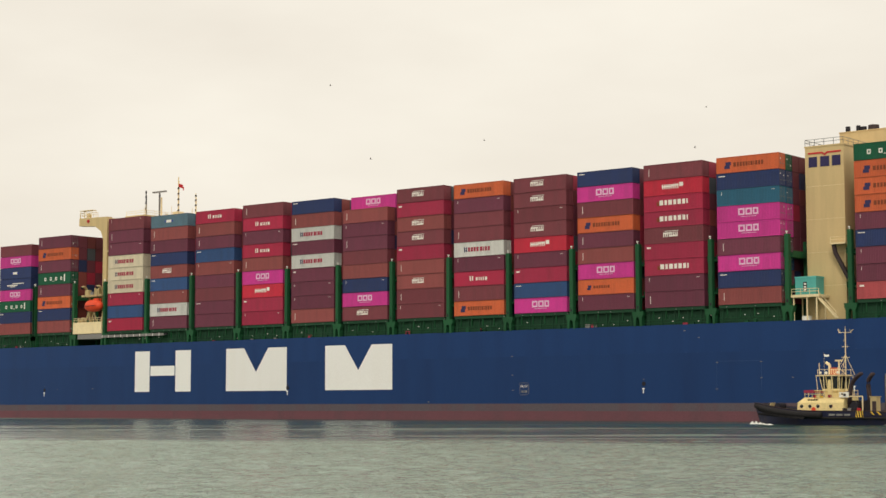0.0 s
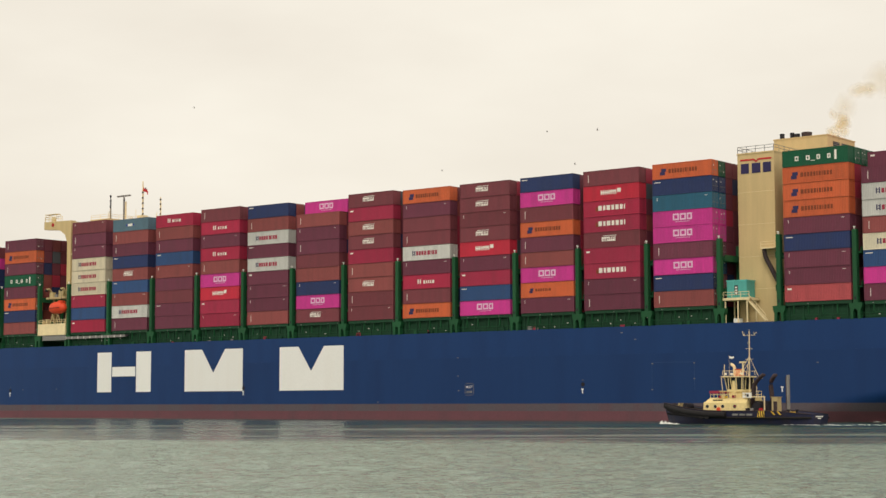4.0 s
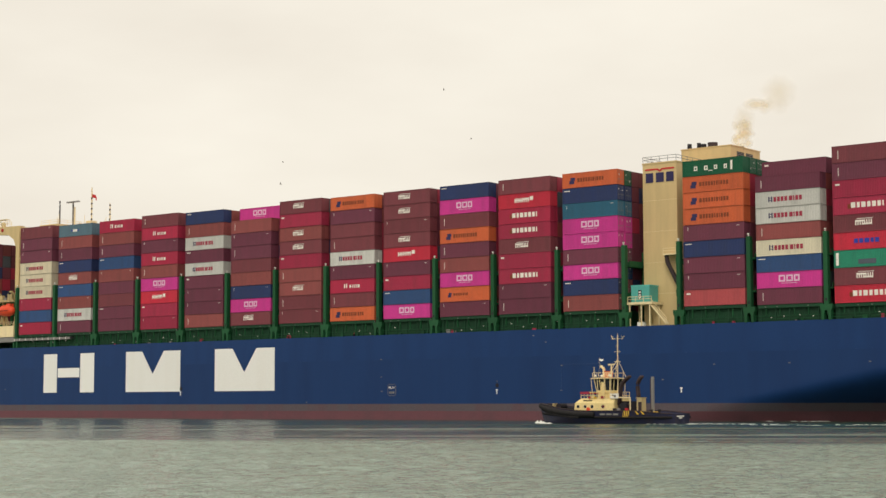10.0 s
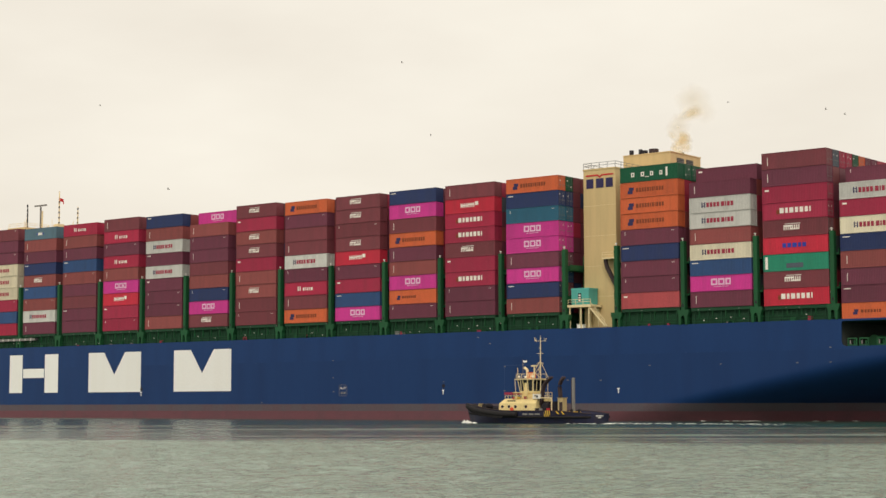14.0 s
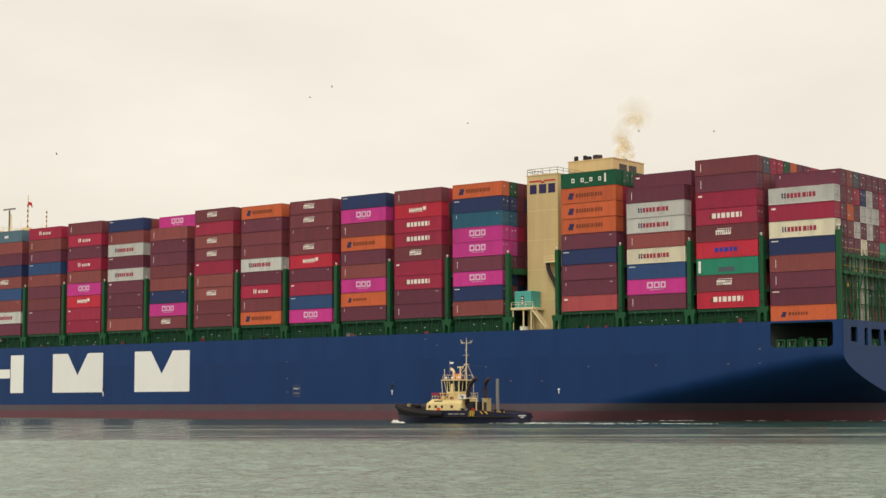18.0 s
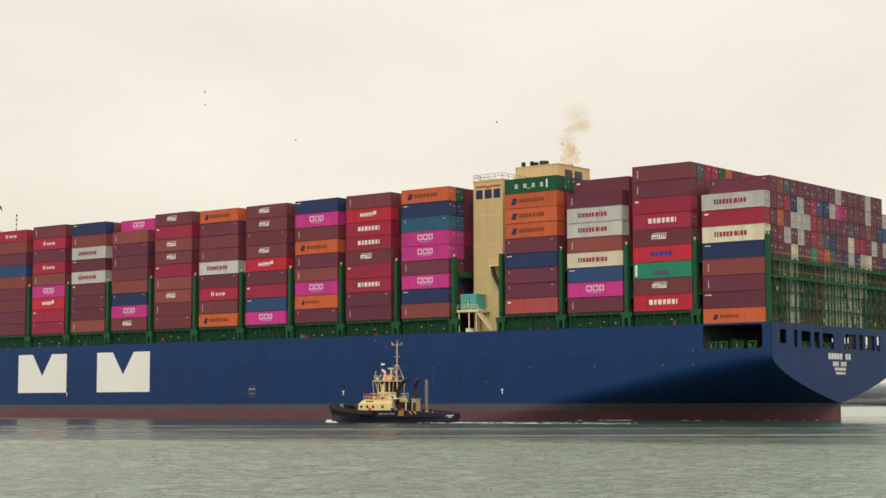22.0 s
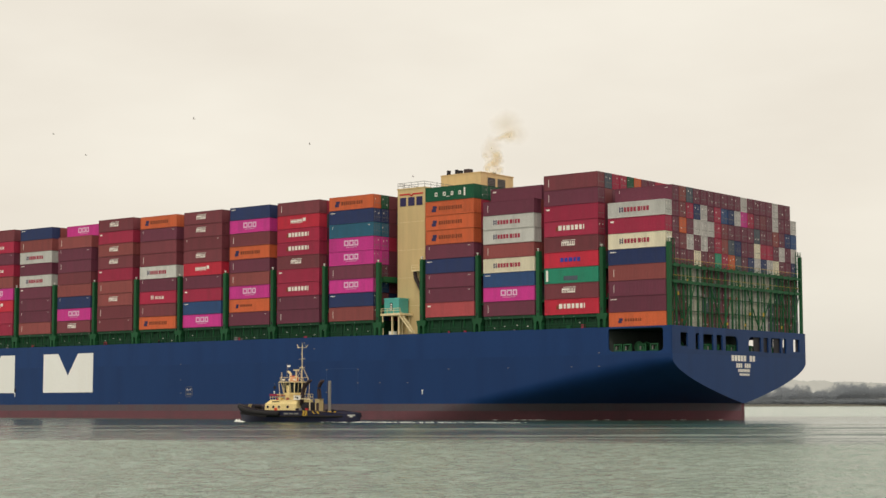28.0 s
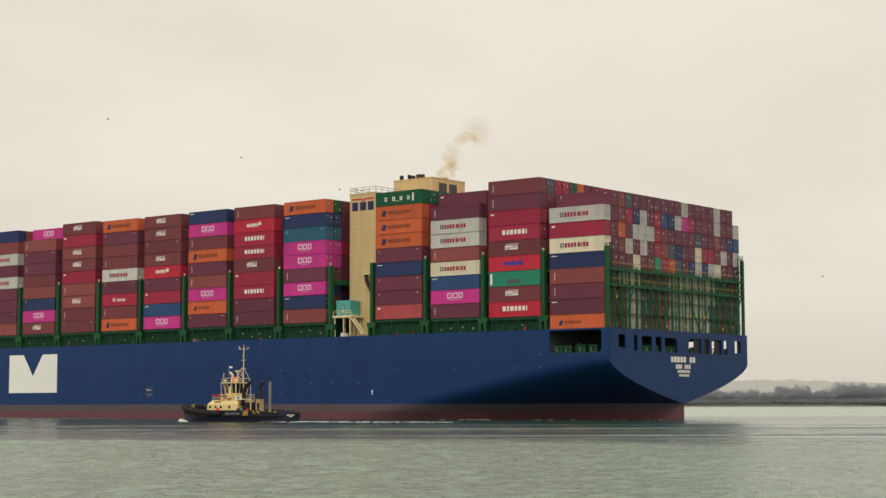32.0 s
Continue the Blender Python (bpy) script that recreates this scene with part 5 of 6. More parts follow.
    # wheelhouse: base, sloping window posts, roof
    w = part("wheelhouse", boxes((0.0, 2.0, -1.3, 1.3, 3.9, 5.0), (-0.3, 2.2, -1.55, 1.55, 5.0, 5.35)), TUGCREAM, tug, "cream wheelhouse with windows all round")
    lo = [(-0.3, -1.55), (2.2, -1.55), (2.2, 1.55), (-0.3, 1.55)]
    hi = [(-0.5, -1.8), (2.5, -1.8), (2.5, 1.8), (-0.5, 1.8)]
    bm = bmesh.new()
    a = [bm.verts.new((x * 0.97, y * 0.97, 5.35)) for x, y in lo]
    b = [bm.verts.new((x * 0.97, y * 0.97, 7.2)) for x, y in hi]
    for i in range(4):
        bm.faces.new((a[i], a[(i + 1) % 4], b[(i + 1) % 4], b[i]))
    part("window_glass", bm, GLASS, w, "dark wheelhouse windows")
    for i in range(4):
        p0, p1, q0, q1 = Vector((*lo[i], 5.35)), Vector((*lo[(i + 1) % 4], 5.35)), Vector((*hi[i], 7.25)), Vector((*hi[(i + 1) % 4], 7.25))
        for k in range(3):
            part("window_post", tubes(0.06, (p0.lerp(p1, k / 3), q0.lerp(q1, k / 3)), n=5), TUGCREAM, w)
    part("roof", boxes((-0.7, 2.8, -2.0, 2.0, 7.2, 7.42), (-0.85, 2.95, -2.15, 2.15, 7.28, 7.36)), PALE, w, "pale wheelhouse roof")
    for x, y in ((-0.85, 2.05), (0.4, 2.1), (1.7, 2.1), (2.9, 2.05), (2.9, -2.05), (-0.85, -2.05)):
        part("roof_pillar", tubes(0.045, ((x * 0.9, y * 0.98, 4.0), (x, y, 7.3)), n=5), PALE, w)
    for x, y in ((2.7, 0.9), (2.7, -0.9), (-0.5, 1.6)):
        part("searchlight", tubes(0.2, ((x, y, 7.75), (x + 0.25, y, 7.75)), n=10), LAMPWHITE, w, "white searchlight")
    part("pennant_staff", tubes(0.014, ((2.55, 0.2, 7.4), (2.55, 0.2, 10.7)), n=5), PALE, w, "thin staff")
    pn = bmesh.new()
    poly(pn, [(2.5, 10.55), (2.5, 10.2), (2.1, 10.12), (1.75, 10.2), (1.75, 10.5), (2.1, 10.42)], 1, 0.19, 0.21)
    part("pennant", pn, LAMPWHITE, w, "small white pennant")
    for y in (1.62, -1.62):
        part("door", boxes((0.75, 1.25, y - 0.06, y + 0.06, 4.6, 7.1)), TUGCREAM, w)
    bm = bmesh.new()
    for x, y in ((-0.6, -1.9), (-0.6, 1.9), (0.5, -1.9), (0.5, 1.9), (1.6, -1.9), (1.6, 1.9), (2.7, -1.9), (2.7, 1.9)):
        tube(bm, (x, y, 7.5), (x, y, 8.2), 0.04, 5)
    for y in (-1.9, 1.9):
        tube(bm, (-0.6, y, 8.2), (2.7, y, 8.2), 0.04, 5)
    part("roof_rail", bm, PALE, w)
    part("fire_monitor", tubes(0.22, ((1.6, 0.3, 7.5), (1.6, 0.3, 8.9)), ((1.6, 0.3, 8.9), (2.2, 0.3, 9.3)), n=8), PALE, w, "pale fire monitor")
    eb = part("equipment_box", boxes((0.3, 1.4, -0.3, 0.6, 7.42, 8.5)), MARK["salmon"], w, "faded orange equipment box")
    for k in range(3):
        part("box_stripe", boxes((0.42 + 0.35 * k, 0.54 + 0.35 * k, 0.6, 0.63, 7.6, 8.3)), PALE, eb)
    part("radar_post", tubes(0.12, ((-0.2, 0.9, 7.5), (-0.2, 0.9, 9.4)), n=6), PALE, w)
    part("radar_scanner", boxes((-0.7, 0.3, 0.7, 1.1, 9.4, 9.65)), PALE, w)
    part("aerial", tubes(0.05, ((2.6, 1.6, 7.5), (2.6, 1.6, 9.2)), n=5), PALE, w)
    # mast
    m = part("mast", tubes(0.075, ((-0.8, 0, 4.0), (-0.8, 0, 9.4)), ((-0.8, 0, 9.4), (-0.85, 0, 14.3)), n=8), PALE, tug, "tall pale signal mast")
    for z, l in ((13.7, 0.85), (11.6, 0.35), (10.0, 0.45)):
        part("yard", tubes(0.035, ((-0.8 + l, 0.4, z), (-0.8 - l, -0.4, z)), n=5), PALE, m)
    part("mast_horn", sweep([(-0.1, 0.1, 13.6), (0.15, 0.1, 13.9), (0.25, 0.1, 14.3)], 0.05, 6), PALE, m)
    part("mast_horn", sweep([(-1.5, -0.2, 13.7), (-1.8, -0.2, 14.0), (-2.0, -0.2, 14.1)], 0.05, 6), PALE, m)
    part("mast_lattice", tubes(0.04, ((-0.8, 0, 9.6), (0.6, 0.5, 7.4)), ((-0.45, 0.12, 9.0), (-0.8, 0, 8.2)), ((0.0, 0.3, 8.3), (-0.8, 0, 7.5)), n=5), PALE, m)
    for x, z in ((0.0, 14.0), (-1.6, 14.1), (-0.85, 14.5), (-0.6, 12.6), (-1.1, 11.7)):
        part("lantern", tubes(0.075, ((x, 0, z - 0.25), (x, 0, z + 0.12)), n=8), GEAR, m)
    for p in ((0.5, 1.2), (-1.6, -1.2), (0.5, -1.2)):
        part("stay", tubes(0.045, ((-0.8, 0, 10.4), (*p, 7.4)), n=5), PALE, m)
    # exhausts, winch and after works
    for y in (1.9, 1.35, -1.35, -1.9):
        base_x = -2.1 if y > 0 else -3.2
        curve = [(base_x, y, 3.0), (base_x - 0.15, y, 4.6), (base_x - 0.35, y, 5.8), (base_x - 0.7, y, 6.5), (base_x - 1.3, y, 7.1), (base_x - 2.0, y, 7.6)]
        if y < 0:
            curve = [(base_x - 0.5, y, 3.0), (base_x - 0.35, y, 4.8), (base_x - 0.25, y, 5.9), (base_x - 0.3, y, 6.5), (base_x - 0.6, y, 7.1), (base_x - 1.1, y, 7.65)]
        part("exhaust_pipe", sweep(curve, 0.2, 10), RUSTY, tug, "dark bent exhaust pipe", True)
    aft = part("after_house", boxes((-6.6, -5.6, 1.0, 2.1, 1.5, 4.1)), DAVIT, tug, "cream engine casing aft")
    part("casing_top", boxes((-6.7, -5.5, 0.9, 2.2, 4.1, 4.2)), DAVIT, aft)
    part("casing_door", boxes((-6.5, -5.9, 2.1, 2.15, 1.7, 3.5)), RUSTY, aft)
    wn = part("towing_winch", tubes(0.7, ((-2.9, -1.7, 2.7), (-2.9, 1.9, 2.7)), n=14), DARK, tug, "dark towing winch")
    part("winch_bed", boxes((-4.2, -1.2, -2.0, 2.1, 1.5, 2.4)), DARK, wn)
    part("winch_frame", tubes(0.1, ((-1.2, 2.1, 1.5), (-1.2, 2.1, 4.2)), ((-4.4, 2.1, 1.5), (-4.4, 2.1, 4.2)), ((-4.4, 2.1, 4.2), (-1.2, 2.1, 4.2)), n=5), PALE, wn)
    cr = part("deck_crane", boxes((-7.4, -7.05, -0.2, 0.2, 1.5, 7.5)), GEAR, tug, "grey folded deck crane")
    part("crane_ram", tubes(0.07, ((-6.93, 0.1, 2.2), (-6.93, 0.1, 7.2)), n=6), RUSTY, cr)
    part("crane_base", boxes((-8.2, -6.2, -0.6, 0.6, 1.5, 1.95)), YELLOW, cr, "yellow crane base")
    for x in (-8.6, -10.0):
        bl = part("bollard", tubes(0.22, ((x, 2.6, 1.4), (x, 2.6, 2.2)), n=8), DARK, tug)
        part("bollard_cap", tubes(0.3, ((x, 2.6, 2.2), (x, 2.6, 2.3)), n=8), DARK, bl)
    part("engine_casing", boxes((-4.4, -1.4, -1.9, 1.2, 1.5, 3.6)), DARK, tug, "dark machinery casing behind the deckhouse")
    for k in range(4):
        part("deck_drum", tubes(0.3, ((-1.7 - 0.75 * k, 2.4, 1.5), (-1.7 - 0.75 * k, 2.4, 2.5)), n=10), (DARK, GEAR, DARK, RED)[k], tug)
    part("windlass", tubes(0.5, ((10.0, -0.9, 2.8), (10.0, 0.9, 2.8)), n=10), DARK, tug, "dark windlass on the foredeck")
    part("fore_bitt", boxes((11.2, 11.5, -0.5, 0.5, 2.1, 3.3), (11.25, 11.45, -0.7, 0.7, 2.9, 3.05)), DAVIT, tug)
    # foam thrown up at the bow and left along the wake
    r = random.Random(8)

    def foam(name, spots, label):
        bm = bmesh.new()
        for x, y, sx, sy, sz in spots:
            n = 9
            c = bm.verts.new((x, y, sz))
            ring = [bm.verts.new((x + sx * r.uniform(0.6, 1.1) * math.cos(6.283 * i / n), y + sy * r.uniform(0.6, 1.1) * math.sin(6.283 * i / n), 0.0)) for i in range(n)]
            for i in range(n):
                bm.faces.new((c, ring[i], ring[(i + 1) % n]))
        ob = part(name, bm, FOAM, tug, label)
        return tagged(ob, kind="stuff")

    foam("bow_wave", [(13.6 - 0.5 * i + r.uniform(-0.3, 0.3), s * (1.2 + 0.42 * i) + r.uniform(-0.2, 0.2), r.uniform(0.25, 0.75), r.uniform(0.15, 0.35), r.uniform(0.1, 0.5) * (1 - i / 14)) for i in range(-3, 11) for s in (1, -1) for _ in (0, 1)], "white foam curling off the bow")
    foam("wake", [(-9.5 - 0.42 * i + r.uniform(-0.6, 0.6), r.gauss(3.2 + 0.02 * i, 0.7), r.uniform(0.3, 1.3) * (1 - i / 200), r.uniform(0.06, 0.25) * (1 - i / 200), r.uniform(0.01, 0.09) * (1 - i / 130)) for i in range(100)], "white streak of wake foam")
    foam("wake", [(-10 - 0.6 * i + r.uniform(-0.6, 0.6), r.gauss(-2.5 - 0.03 * i, 0.8), r.uniform(0.3, 1.2) * (1 - i / 120), r.uniform(0.15, 0.4), 0.06) for i in range(60)], "white streak of wake foam")


FOAM = paint("white_foam", (0.8, 0.8, 0.76, 1), 0.9, 0.2, streak=False, per_object=0)
build_tug()


def hull_foam():
    r = random.Random(21)
    bm = bmesh.new()
    for i in range(18):
        s = r.uniform(40, 84)
        y = MID - half(s, 0) - r.uniform(0.3, 1.2)
        n = 8
        c = bm.verts.new((s, y, 0.08))
        sx, sy = r.uniform(0.3, 1.0), r.uniform(0.1, 0.3)
        ring = [bm.verts.new((s + sx * math.cos(6.283 * k / n), y + sy * math.sin(6.283 * k / n), 0.0)) for k in range(n)]
        for k in range(n):
            bm.faces.new((c, ring[k], ring[(k + 1) % n]))
    ob = part("hull_foam", bm, FOAM, ship, "flecks of foam along the waterline")
    tagged(ob, kind="stuff")


hull_foam()


# ======================= far shore =======================
AHEAD = Vector((-math.sin(radians(38.47)), math.cos(radians(38.47)), 0))
ACROSS = Vector((math.cos(radians(38.47)), math.sin(radians(38.47)), 0))


def shore():
    r = random.Random(5)
    bm = bmesh.new()
    n = 80
    prev = None
    for i in range(n + 1):
        a = -1300 + 2600 * i / n
        d = 1905 + 25 * math.sin(i * 0.7) + 10 * math.sin(i * 2.3) - 0.02 * a
        h = 5.5 + 2.5 * noise.noise(Vector((i * 0.31, 0, 0)))
        ring = [bm.verts.new(ACROSS * a + AHEAD * dd + Vector((0, 0, z))) for dd, z in ((d, -0.5), (d + 6, 1.0), (d + 30, 2.0), (d + 120, 3.0), (d + 500, h + 4), (d + 900, 2))]
        if prev:
            for k in range(len(ring) - 1):
                bm.faces.new((prev[k], ring[k], ring[k + 1], prev[k + 1]))
        prev = ring
    ob = new("ground", mesh("ground", bm, SHOREGRASS, True))
    tagged(ob, "low grassy far bank of the river", "ground", kind="structure")
    # woods: bare winter crowns of many small twig clumps on trunks
    verts, faces = [], []

    def tri(c, s):
        u = Vector((r.gauss(0, 1), r.gauss(0, 1), r.gauss(0, 1))).normalized() * s
        v = Vector((r.gauss(0, 1), r.gauss(0, 1), r.gauss(0, 1))).normalized() * s
        k = len(verts)
        verts.extend((c - u * 0.6, c + u * 0.5 + v * 0.3, c + v))
        faces.append((k, k + 1, k + 2))

    def tree(a, d, h, base):
        foot = ACROSS * a + AHEAD * d + Vector((0, 0, base))
        k = len(verts)
        w = 0.02 * h
        verts.extend((foot + ACROSS * -w, foot + ACROSS * w, foot + Vector((0, 0, h * 0.8)), foot + AHEAD * -w))
        faces.extend(((k, k + 1, k + 2), (k, k + 3, k + 2), (k + 1, k + 3, k + 2)))
        wide = h * r.uniform(0.32, 0.5)
        lobes = [Vector((r.uniform(-0.6, 0.6) * wide, r.uniform(-0.5, 0.5) * wide, h * r.uniform(0.4, 0.85))) for _ in range(5)]
        for _ in range(int(200 + 20 * h)):
            lo = r.choice(lobes)
            p = Vector((r.gauss(0, 1), r.gauss(0, 1), r.gauss(0, 1))).normalized() * (wide * 0.5 * r.random() ** 0.4)
            c = lo + p
            if c.z > 0:
                tri(foot + ACROSS * c.x + AHEAD * c.y + Vector((0, 0, c.z)), r.uniform(0.5, 1.15))

    for i in range(900):
        a = r.uniform(180, 640) if i < 620 else r.uniform(-1200, 1250)
        d = 1950 + r.uniform(0, 160)
        h = r.uniform(9, 14)
        near = [(412, 18, 25), (318, 26, 19), (362, 20, 19), (486, 34, 28), (540, 60, 26), (230, 40, 15), (440, 12, 17)]
        for c, sp, hh in near:
            if abs(a - c) < sp:
                h = max(h, hh * r.uniform(0.7, 1.0) * (1 - 0.5 * abs(a - c) / sp))
        tree(a, d, h, 3.0)
    for i in range(700):     # scrub along the water's edge
        tree(r.uniform(190, 620), 1925 + r.uniform(0, 30), r.uniform(4, 8), 0.6)
    me = bpy.data.meshes.new("woodland")
    me.from_pydata([tuple(v) for v in verts], [], faces)
    me.materials.append(TWIGS)
    wd = new("woodland", me)
    tagged(wd, "bare winter trees hazed blue-grey along the far bank", "trees", kind="stuff")
    # low hills behind and a wooded rise before them, haze put into their colours
    def ridge(label, near, far, high, stations, material):
        bm = bmesh.new()
        prev = None
        for i in range(stations + 1):
            a = -2200 + 4400 * i / stations
            h = high(a)
            depth = far - near
            ring = [bm.verts.new(ACROSS * a + AHEAD * dd + Vector((0, 0, z))) for dd, z in ((near, 0), (near + depth * 0.3, h * 0.7), (near + depth * 0.55, h * 0.9), (near + depth * 0.6, h), (far, h * 0.6))]
            if prev:
                for k in range(len(ring) - 1):
                    bm.faces.new((prev[k], ring[k], ring[k + 1], prev[k + 1]))
            prev = ring
        ob = new("backdrop", mesh("backdrop", bm, material, True))
        tagged(ob, label, "hills", kind="structure")

    def crest(a):
        h = 56 + 9 * noise.noise(Vector((a * 0.0044, 3, 0))) + 4.0 * noise.noise(Vector((a * 0.03, 7, 0))) + 2.4 * noise.noise(Vector((a * 0.12, 2, 0)))
        return h - 22 * max(0, min(1, (a - 900) / 300))

    def rise(a):
        return max(1.0, 20 + 13 * noise.noise(Vector((a * 0.011, 9, 0))) + 5 * noise.noise(Vector((a * 0.04, 4, 0))) + 1.8 * noise.noise(Vector((a * 0.15, 6, 0))))

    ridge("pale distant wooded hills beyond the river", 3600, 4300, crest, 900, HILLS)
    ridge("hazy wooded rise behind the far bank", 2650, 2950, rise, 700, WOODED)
    # the mast takes the hills' haze-pale colour
    mast_ = new("radio_mast", mesh("radio_mast", tubes(0.4, (tuple(ACROSS * 650 + AHEAD * 3560 + Vector((0, 0, 2))), tuple(ACROSS * 650 + AHEAD * 3560 + Vector((0, 0, 62)))), n=5), HILLS))
    tagged(mast_, "thin distant lattice mast above the hills", "mast")


SHOREGRASS = paint("winter_grass", (0.13, 0.125, 0.10, 1), 0.9, 0.5, streak=False, scale=0.02, per_object=0)
def twig_material(name, rgb):
    """Thin twigs pass as much light as they throw back."""
    m = paint(name, rgb, 0.9, 0.3, streak=False, scale=0.02, per_object=0)
    nt = m.node_tree
    out = next(n for n in nt.nodes if n.type == "OUTPUT_MATERIAL")
    thru = nt.nodes.new("ShaderNodeBsdfTranslucent")
    thru.inputs[0].default_value = rgb
    both = nt.nodes.new("ShaderNodeMixShader")
    both.inputs[0].default_value = 0.5
    nt.links.new(nt.nodes["Principled BSDF"].outputs[0], both.inputs[1])
    nt.links.new(thru.outputs[0], both.inputs[2])
    nt.links.new(both.outputs[0], out.inputs[0])
    return m


# Paler and bluer than bare wood: distance haze put into the twig colour.
TWIGS = twig_material("haze_tinted_twigs", (0.37, 0.40, 0.44, 1))
# Distance haze is put into the pale base colours of rise and hills.
WOODED = paint("haze_tinted_woodland", (0.385, 0.395, 0.39, 1), 1.0, 0.5, streak=False, scale=0.03, per_object=0)
HILLS = paint("haze_tinted_hills", (0.47, 0.48, 0.465, 1), 1.0, 0.55, streak=False, scale=0.03, per_object=0, wear_rgb=(0.40, 0.42, 0.42, 1))
shore()


# ======================= gulls =======================
def gull_meshes():
    body = bmesh.new()
    bmesh.ops.create_uvsphere(body, u_segments=10, v_segments=6, radius=1)
    for v in body.verts:
        v.co = Vector((v.co.x * 0.25, v.co.y * 0.07, v.co.z * 0.07))
    wing = bmesh.new()
    poly(wing, [(-0.09, 0.0), (0.1, 0.0), (0.12, 0.26), (0.02, 0.6), (-0.04, 0.62), (-0.07, 0.28)], 2, -0.015, 0.015)
    tail = bmesh.new()
    poly(tail, [(-0.38, -0.08), (-0.21, -0.03), (-0.21, 0.03), (-0.38, 0.08)], 2, -0.012, 0.012)
    return mesh("gull", body, GULL, True), mesh("wing", wing, GULLWING), mesh("tail", tail, GULL)


GULL = paint("grey_white_feathers", (0.42, 0.40, 0.38, 1), 0.8, 0.3)
GULLWING = paint("dark_grey_feathers", (0.16, 0.15, 0.15, 1), 0.8, 0.3)
FLOCK = []
FOCAL = 3021.6


def sky_point(px, py, d):
    """A place d metres ahead that lies on the given line of sight."""
    return VIEW @ Vector(((px - 784) / FOCAL * d, (441 - py) / FOCAL * d, -d))


def gulls():
    body, wing, tail = gull_meshes()
    # each: distance, wing angle, and where it passes at what time
    tracks = [
        (420, 25, [(0, 585, 152), (6, 211, 209), (10, -60, 230), (19, -300, 200), (32, -500, 200)]),
        (380, 35, [(0, 1230, 262), (6, 898, 226), (9, 576, 307), (13, 344, 341), (19, 52, 268), (32, -420, 330)]),
        (400, 15, [(0, 1250, 190), (6, 879, 243), (13, 797, 246), (19, 495, 167), (23, 321, 197), (28, 95, 238), (32, -60, 250)]),
        (390, 30, [(0, 1290, 300), (6, 911, 269), (13, 730, 108), (19, 535, 161), (23, 343, 166), (28, 343, 211), (32, 191, 212)]),
        (430, 20, [(0, 857, 249), (6, 724, 312), (9, 576, 307), (13, 249, 193), (19, -60, 180), (32, -420, 140)]),
        (410, 10, [(0, 1900, 160), (9, 1640, 170), (13, 1388, 176), (19, 730, 228), (23, 466, 254), (28, 152, 275), (32, -80, 300)]),
        (400, 32, [(0, 2000, 140), (9, 1760, 170), (13, 1537, 185), (19, 1057, 236), (23, 824, 214), (28, 548, 256), (32, 427, 280)]),
        (405, 22, [(0, 2060, 170), (9, 1800, 180), (13, 1555, 196), (19, 1200, 240), (23, 934, 263), (28, 731, 313), (32, 601, 336)]),
        (390, 28, [(0, 656, 282), (6, 97, 347), (10, -120, 350), (32, -700, 300)]),
        (360, 18, [(0, 2300, 420), (19, 1900, 460), (28, 1650, 480), (32, 1456, 490)]),
    ]
    for i, (d, lift, rows) in enumerate(tracks):
        g = new("gull", body)
        tagged(g, "grey-white gull gliding above the river", "gull", "gulls over the river")
        for s in (1, -1):
            part("wing", wing, None, g, "dark grey wing", at=pose(0.02, 0, 0.05, lift * s, 0, 0 if s > 0 else 0) @ (Matrix.Identity(4) if s > 0 else Matrix.Rotation(math.pi, 4, "X")))
        part("tail", tail, None, g)
        keys = []
        for k, (t, px, py) in enumerate(rows):
            a = sky_point(*rows[max(0, k - 1)][1:], d)
            b = sky_point(*rows[min(len(rows) - 1, k + 1)][1:], d)
            v = b - a
            keys.append((float(t), Matrix.Translation(sky_point(px, py, d)) @ pose(0, 0, 0, 0, 0, math.degrees(math.atan2(v.y, v.x)))))
        FLOCK.append((g, keys))


gulls()


# ======================= exhaust smoke =======================
def smoke_material():
    m = bpy.data.materials.new("thin_yellow_brown_smoke")
    m.use_nodes = True
    nt = m.node_tree
    nt.nodes.clear()
    out = nt.nodes.new("ShaderNodeOutputMaterial")
    mix = nt.nodes.new("ShaderNodeMixShader")
    clear = nt.nodes.new("ShaderNodeBsdfTransparent")
    body = nt.nodes.new("ShaderNodeBsdfDiffuse")
    body.inputs[0].default_value = (0.86, 0.71, 0.40, 1)
    thru = nt.nodes.new("ShaderNodeBsdfTranslucent")
    thru.inputs[0].default_value = (0.86, 0.70, 0.38, 1)
    both = nt.nodes.new("ShaderNodeMixShader")
    nt.links.new(body.outputs[0], both.inputs[1])
    nt.links.new(thru.outputs[0], both.inputs[2])
    fade = nt.nodes.new("ShaderNodeAttribute")     # each wisp is thickest at its heart
    fade.attribute_name = "wisp"
    nt.links.new(fade.outputs["Fac"], mix.inputs[0])
    nt.links.new(clear.outputs[0], mix.inputs[1])
    nt.links.new(both.outputs[0], mix.inputs[2])
    nt.links.new(mix.outputs[0], out.inputs[0])
    return m


SMOKE = smoke_material()
PLUME = []
LEAN = ((0, 1.2), (7, 1.2), (13, 0.55), (20, 0.5), (25, 0.45), (28, 0.8), (32, 1.45))


def lean_at(t):
    for (a, u), (b, v) in zip(LEAN, LEAN[1:]):
        if t <= b:
            k = max(0.0, (t - a) / (b - a))
            k = k * k * (3 - 2 * k)
            return u + (v - u) * k
    return LEAN[-1][1]


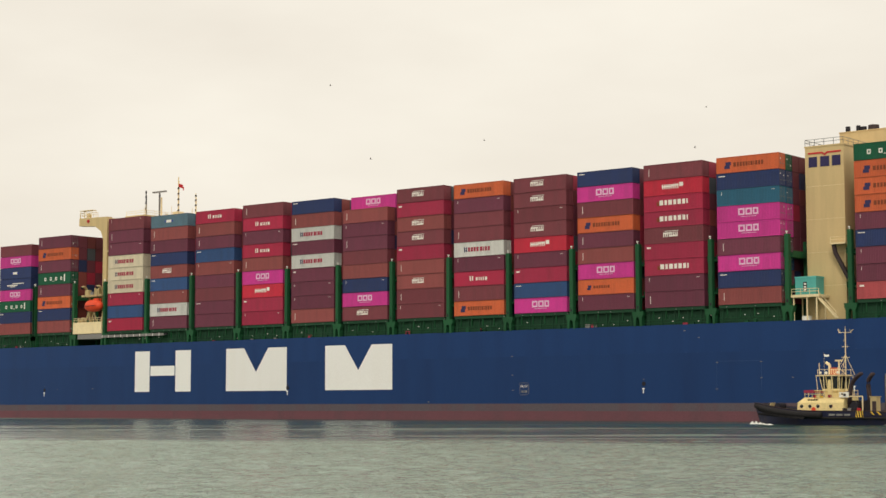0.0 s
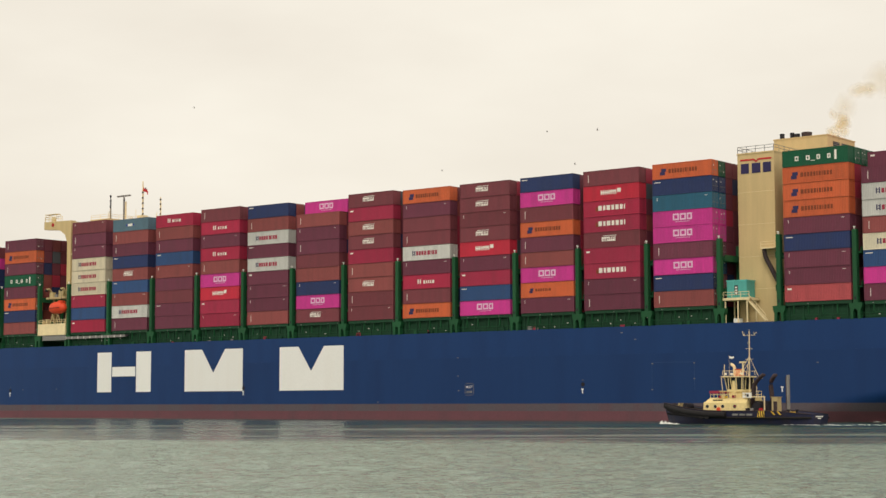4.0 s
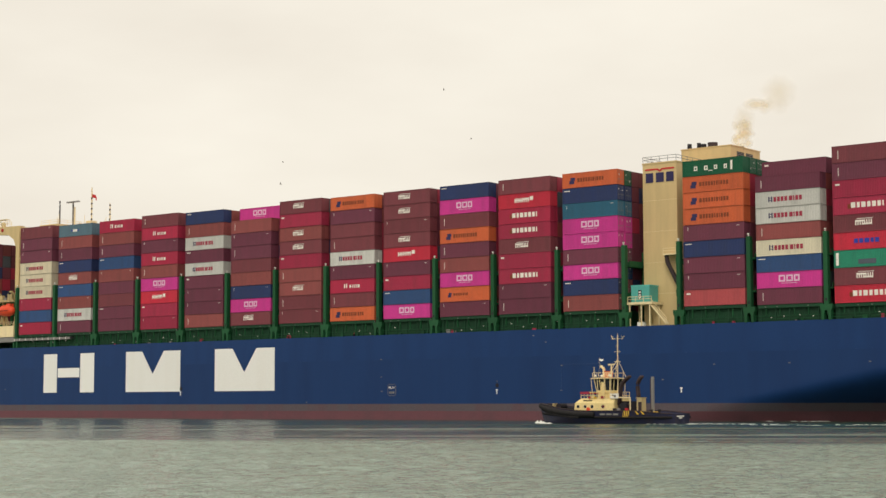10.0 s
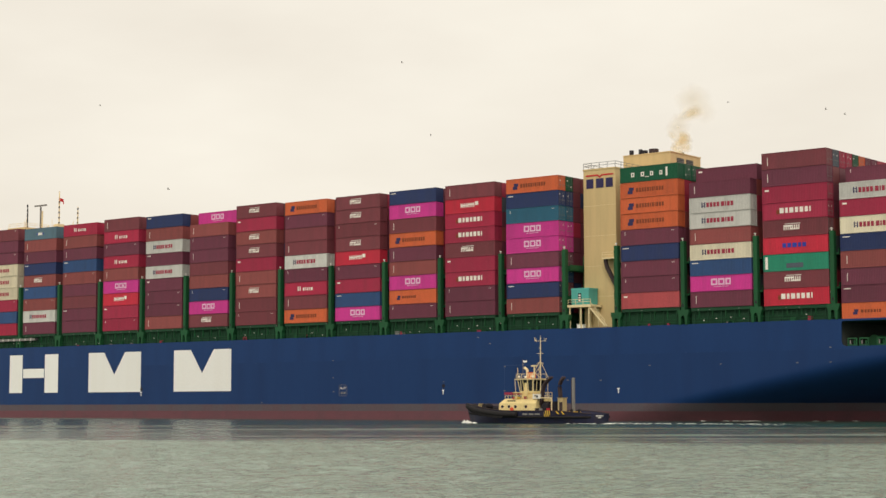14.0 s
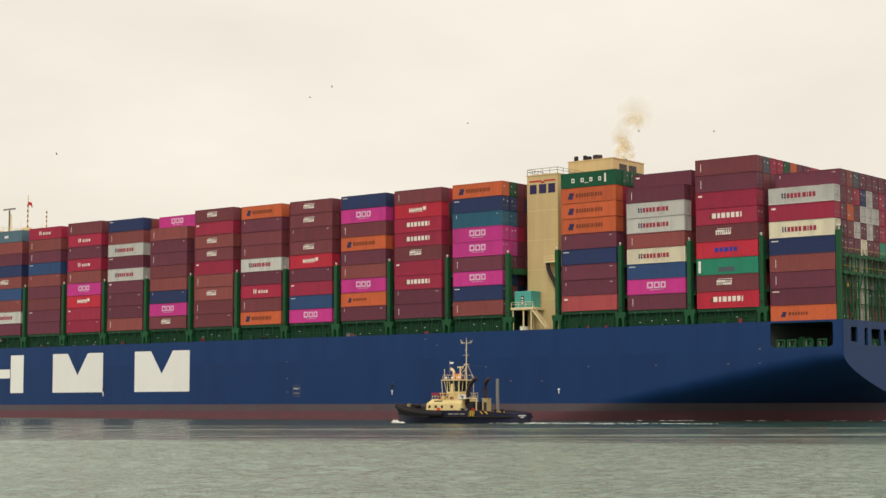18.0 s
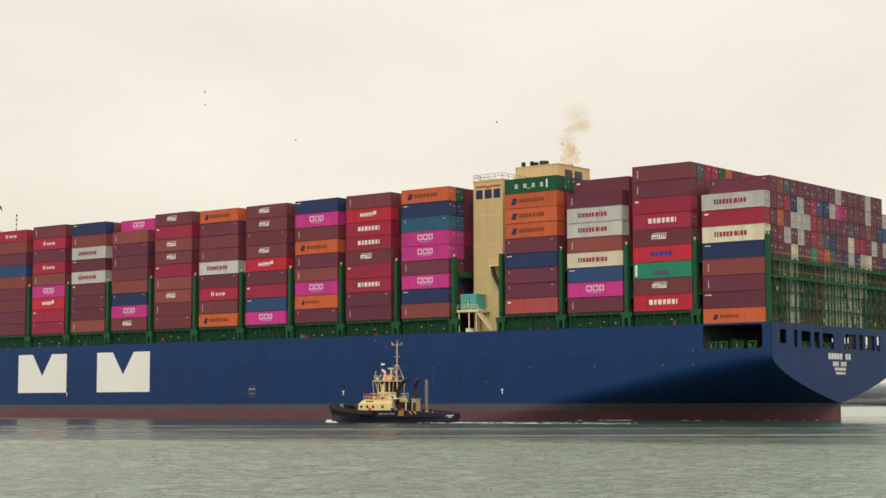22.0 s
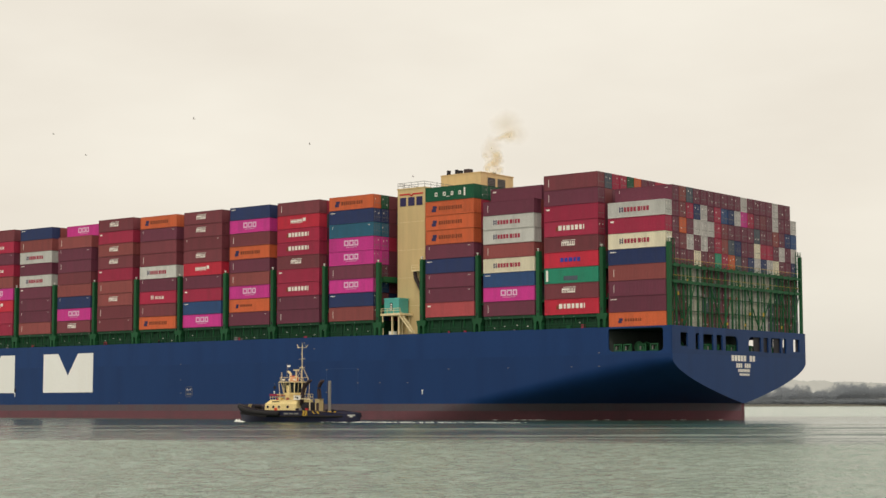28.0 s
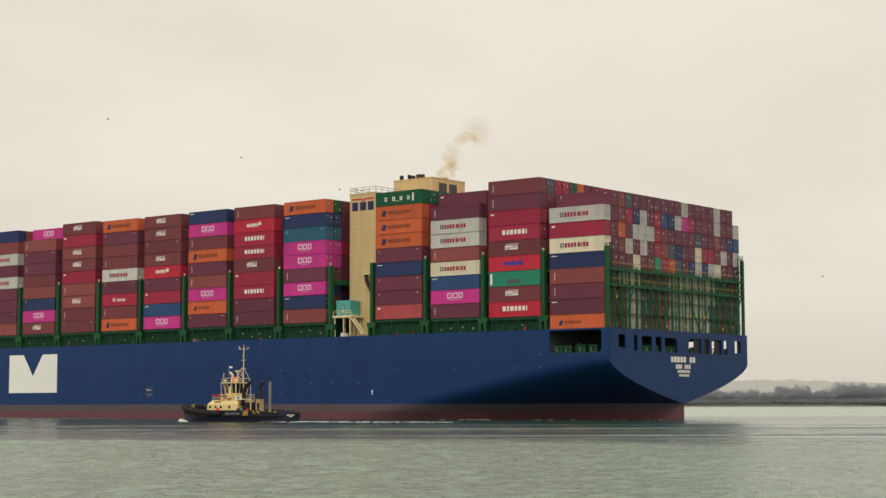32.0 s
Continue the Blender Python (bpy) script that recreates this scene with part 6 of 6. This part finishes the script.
def plume():
    """Rolling clouds of soft wisps above the after exhausts, thinning as they lean away astern."""
    r = random.Random(17)
    root = new("exhaust_smoke")
    tagged(root, "thin yellow-brown smoke drifting from the exhausts", "smoke")
    aboard(root, 24.5, 25.0, 52.4)
    step = 1.15
    for i in range(22):
        h = step * i
        wide = 1.2 + 0.27 * h if h < 7 else 3.1 + 0.3 * (h - 7)
        depth = 0.42 * math.exp(-h / 7.0) + 0.14 * math.exp(-((h - 5) / 3.0) ** 2) + 0.025
        layers = 1.35
        heart = min(0.62, 2.8 * depth / layers)
        size = 0.86 * wide
        verts, faces, dens = [], [], []
        lobes = [Vector((r.uniform(-0.9, 0.9) * wide, r.uniform(-0.9, 0.9) * wide, r.uniform(-0.8, 0.8) * (1 + 0.06 * h))) for _ in range(9)]
        for _ in range(int(layers * 2 * wide * step * 1.6 / (0.5 * math.pi * size * size))):
            c = lobes[len(verts) // 10 % 9] + Vector((r.gauss(0, 0.3) * wide, r.gauss(0, 0.3) * wide, r.gauss(0, 0.6) * (1 + 0.06 * h)))
            u = Vector((0.9 + r.gauss(0, 0.5), -1.4 + r.gauss(0, 0.5), r.gauss(0, 0.4))).normalized()     # wisps drawn out along the wind
            v = u.orthogonal().normalized()
            w = u.cross(v)
            e = size * r.uniform(0.6, 1.25)
            n = len(verts)
            verts.append(c)
            dens.append(heart * r.uniform(0.6, 1.3))
            for k in range(9):
                a = 6.283 * k / 9
                verts.append(c + (v * math.cos(a) + w * math.sin(a)) * e * r.uniform(0.8, 1.15))
                dens.append(0.0)
            faces.extend((n, n + 1 + k, n + 1 + (k + 1) % 9) for k in range(9))
        me = bpy.data.meshes.new("smoke_puff")
        me.from_pydata([tuple(v) for v in verts], [], faces)
        me.attributes.new("wisp", "FLOAT", "POINT").data.foreach_set("value", dens)
        me.materials.append(SMOKE)
        ob = tagged(part("smoke_puff", me, None, root), kind="stuff")
        ob.visible_shadow = False
        spin = r.choice((-1, 1)) * r.uniform(5, 13)
        keys = []
        for t in range(0, 33):
            gust = lean_at(t - 0.12 * h) * (1 + 0.07 * math.sin(1.1 * t - 0.3 * h))
            lean = (0.25 * h + 0.06 * h * h) * gust + 0.06 * h * math.sin(1.3 * t - 0.45 * h)
            keys.append((float(t), pose(lean, -0.2 * lean + 0.06 * h * math.sin(0.9 * t - 0.7 * h), h + 0.12 * math.sin(1.5 * t - 0.5 * h), 0.6 * spin * math.sin(0.7 * t + h), spin * math.sin(0.9 * t + 2 * h), spin * math.sin(0.5 * t - h))))
        PLUME.append((ob, keys))


plume()


# ======================= movement =======================
def motions():
    for ob, x, y, z in AFLOAT:
        walk(ob, [(t, pose(SHIP0[0] - SPEED * t + x, SHIP0[1] + y, z)) for t in (0.0, 32.0)])
    walk(tug, [(t, pose(x, y, 0, 0, 0, yaw)) for t, x, y, yaw in TUG_ROWS])
    for ob, rows in FLOCK:
        walk(ob, rows)
    for ob, rows in PLUME:
        walk(ob, rows)


motions()
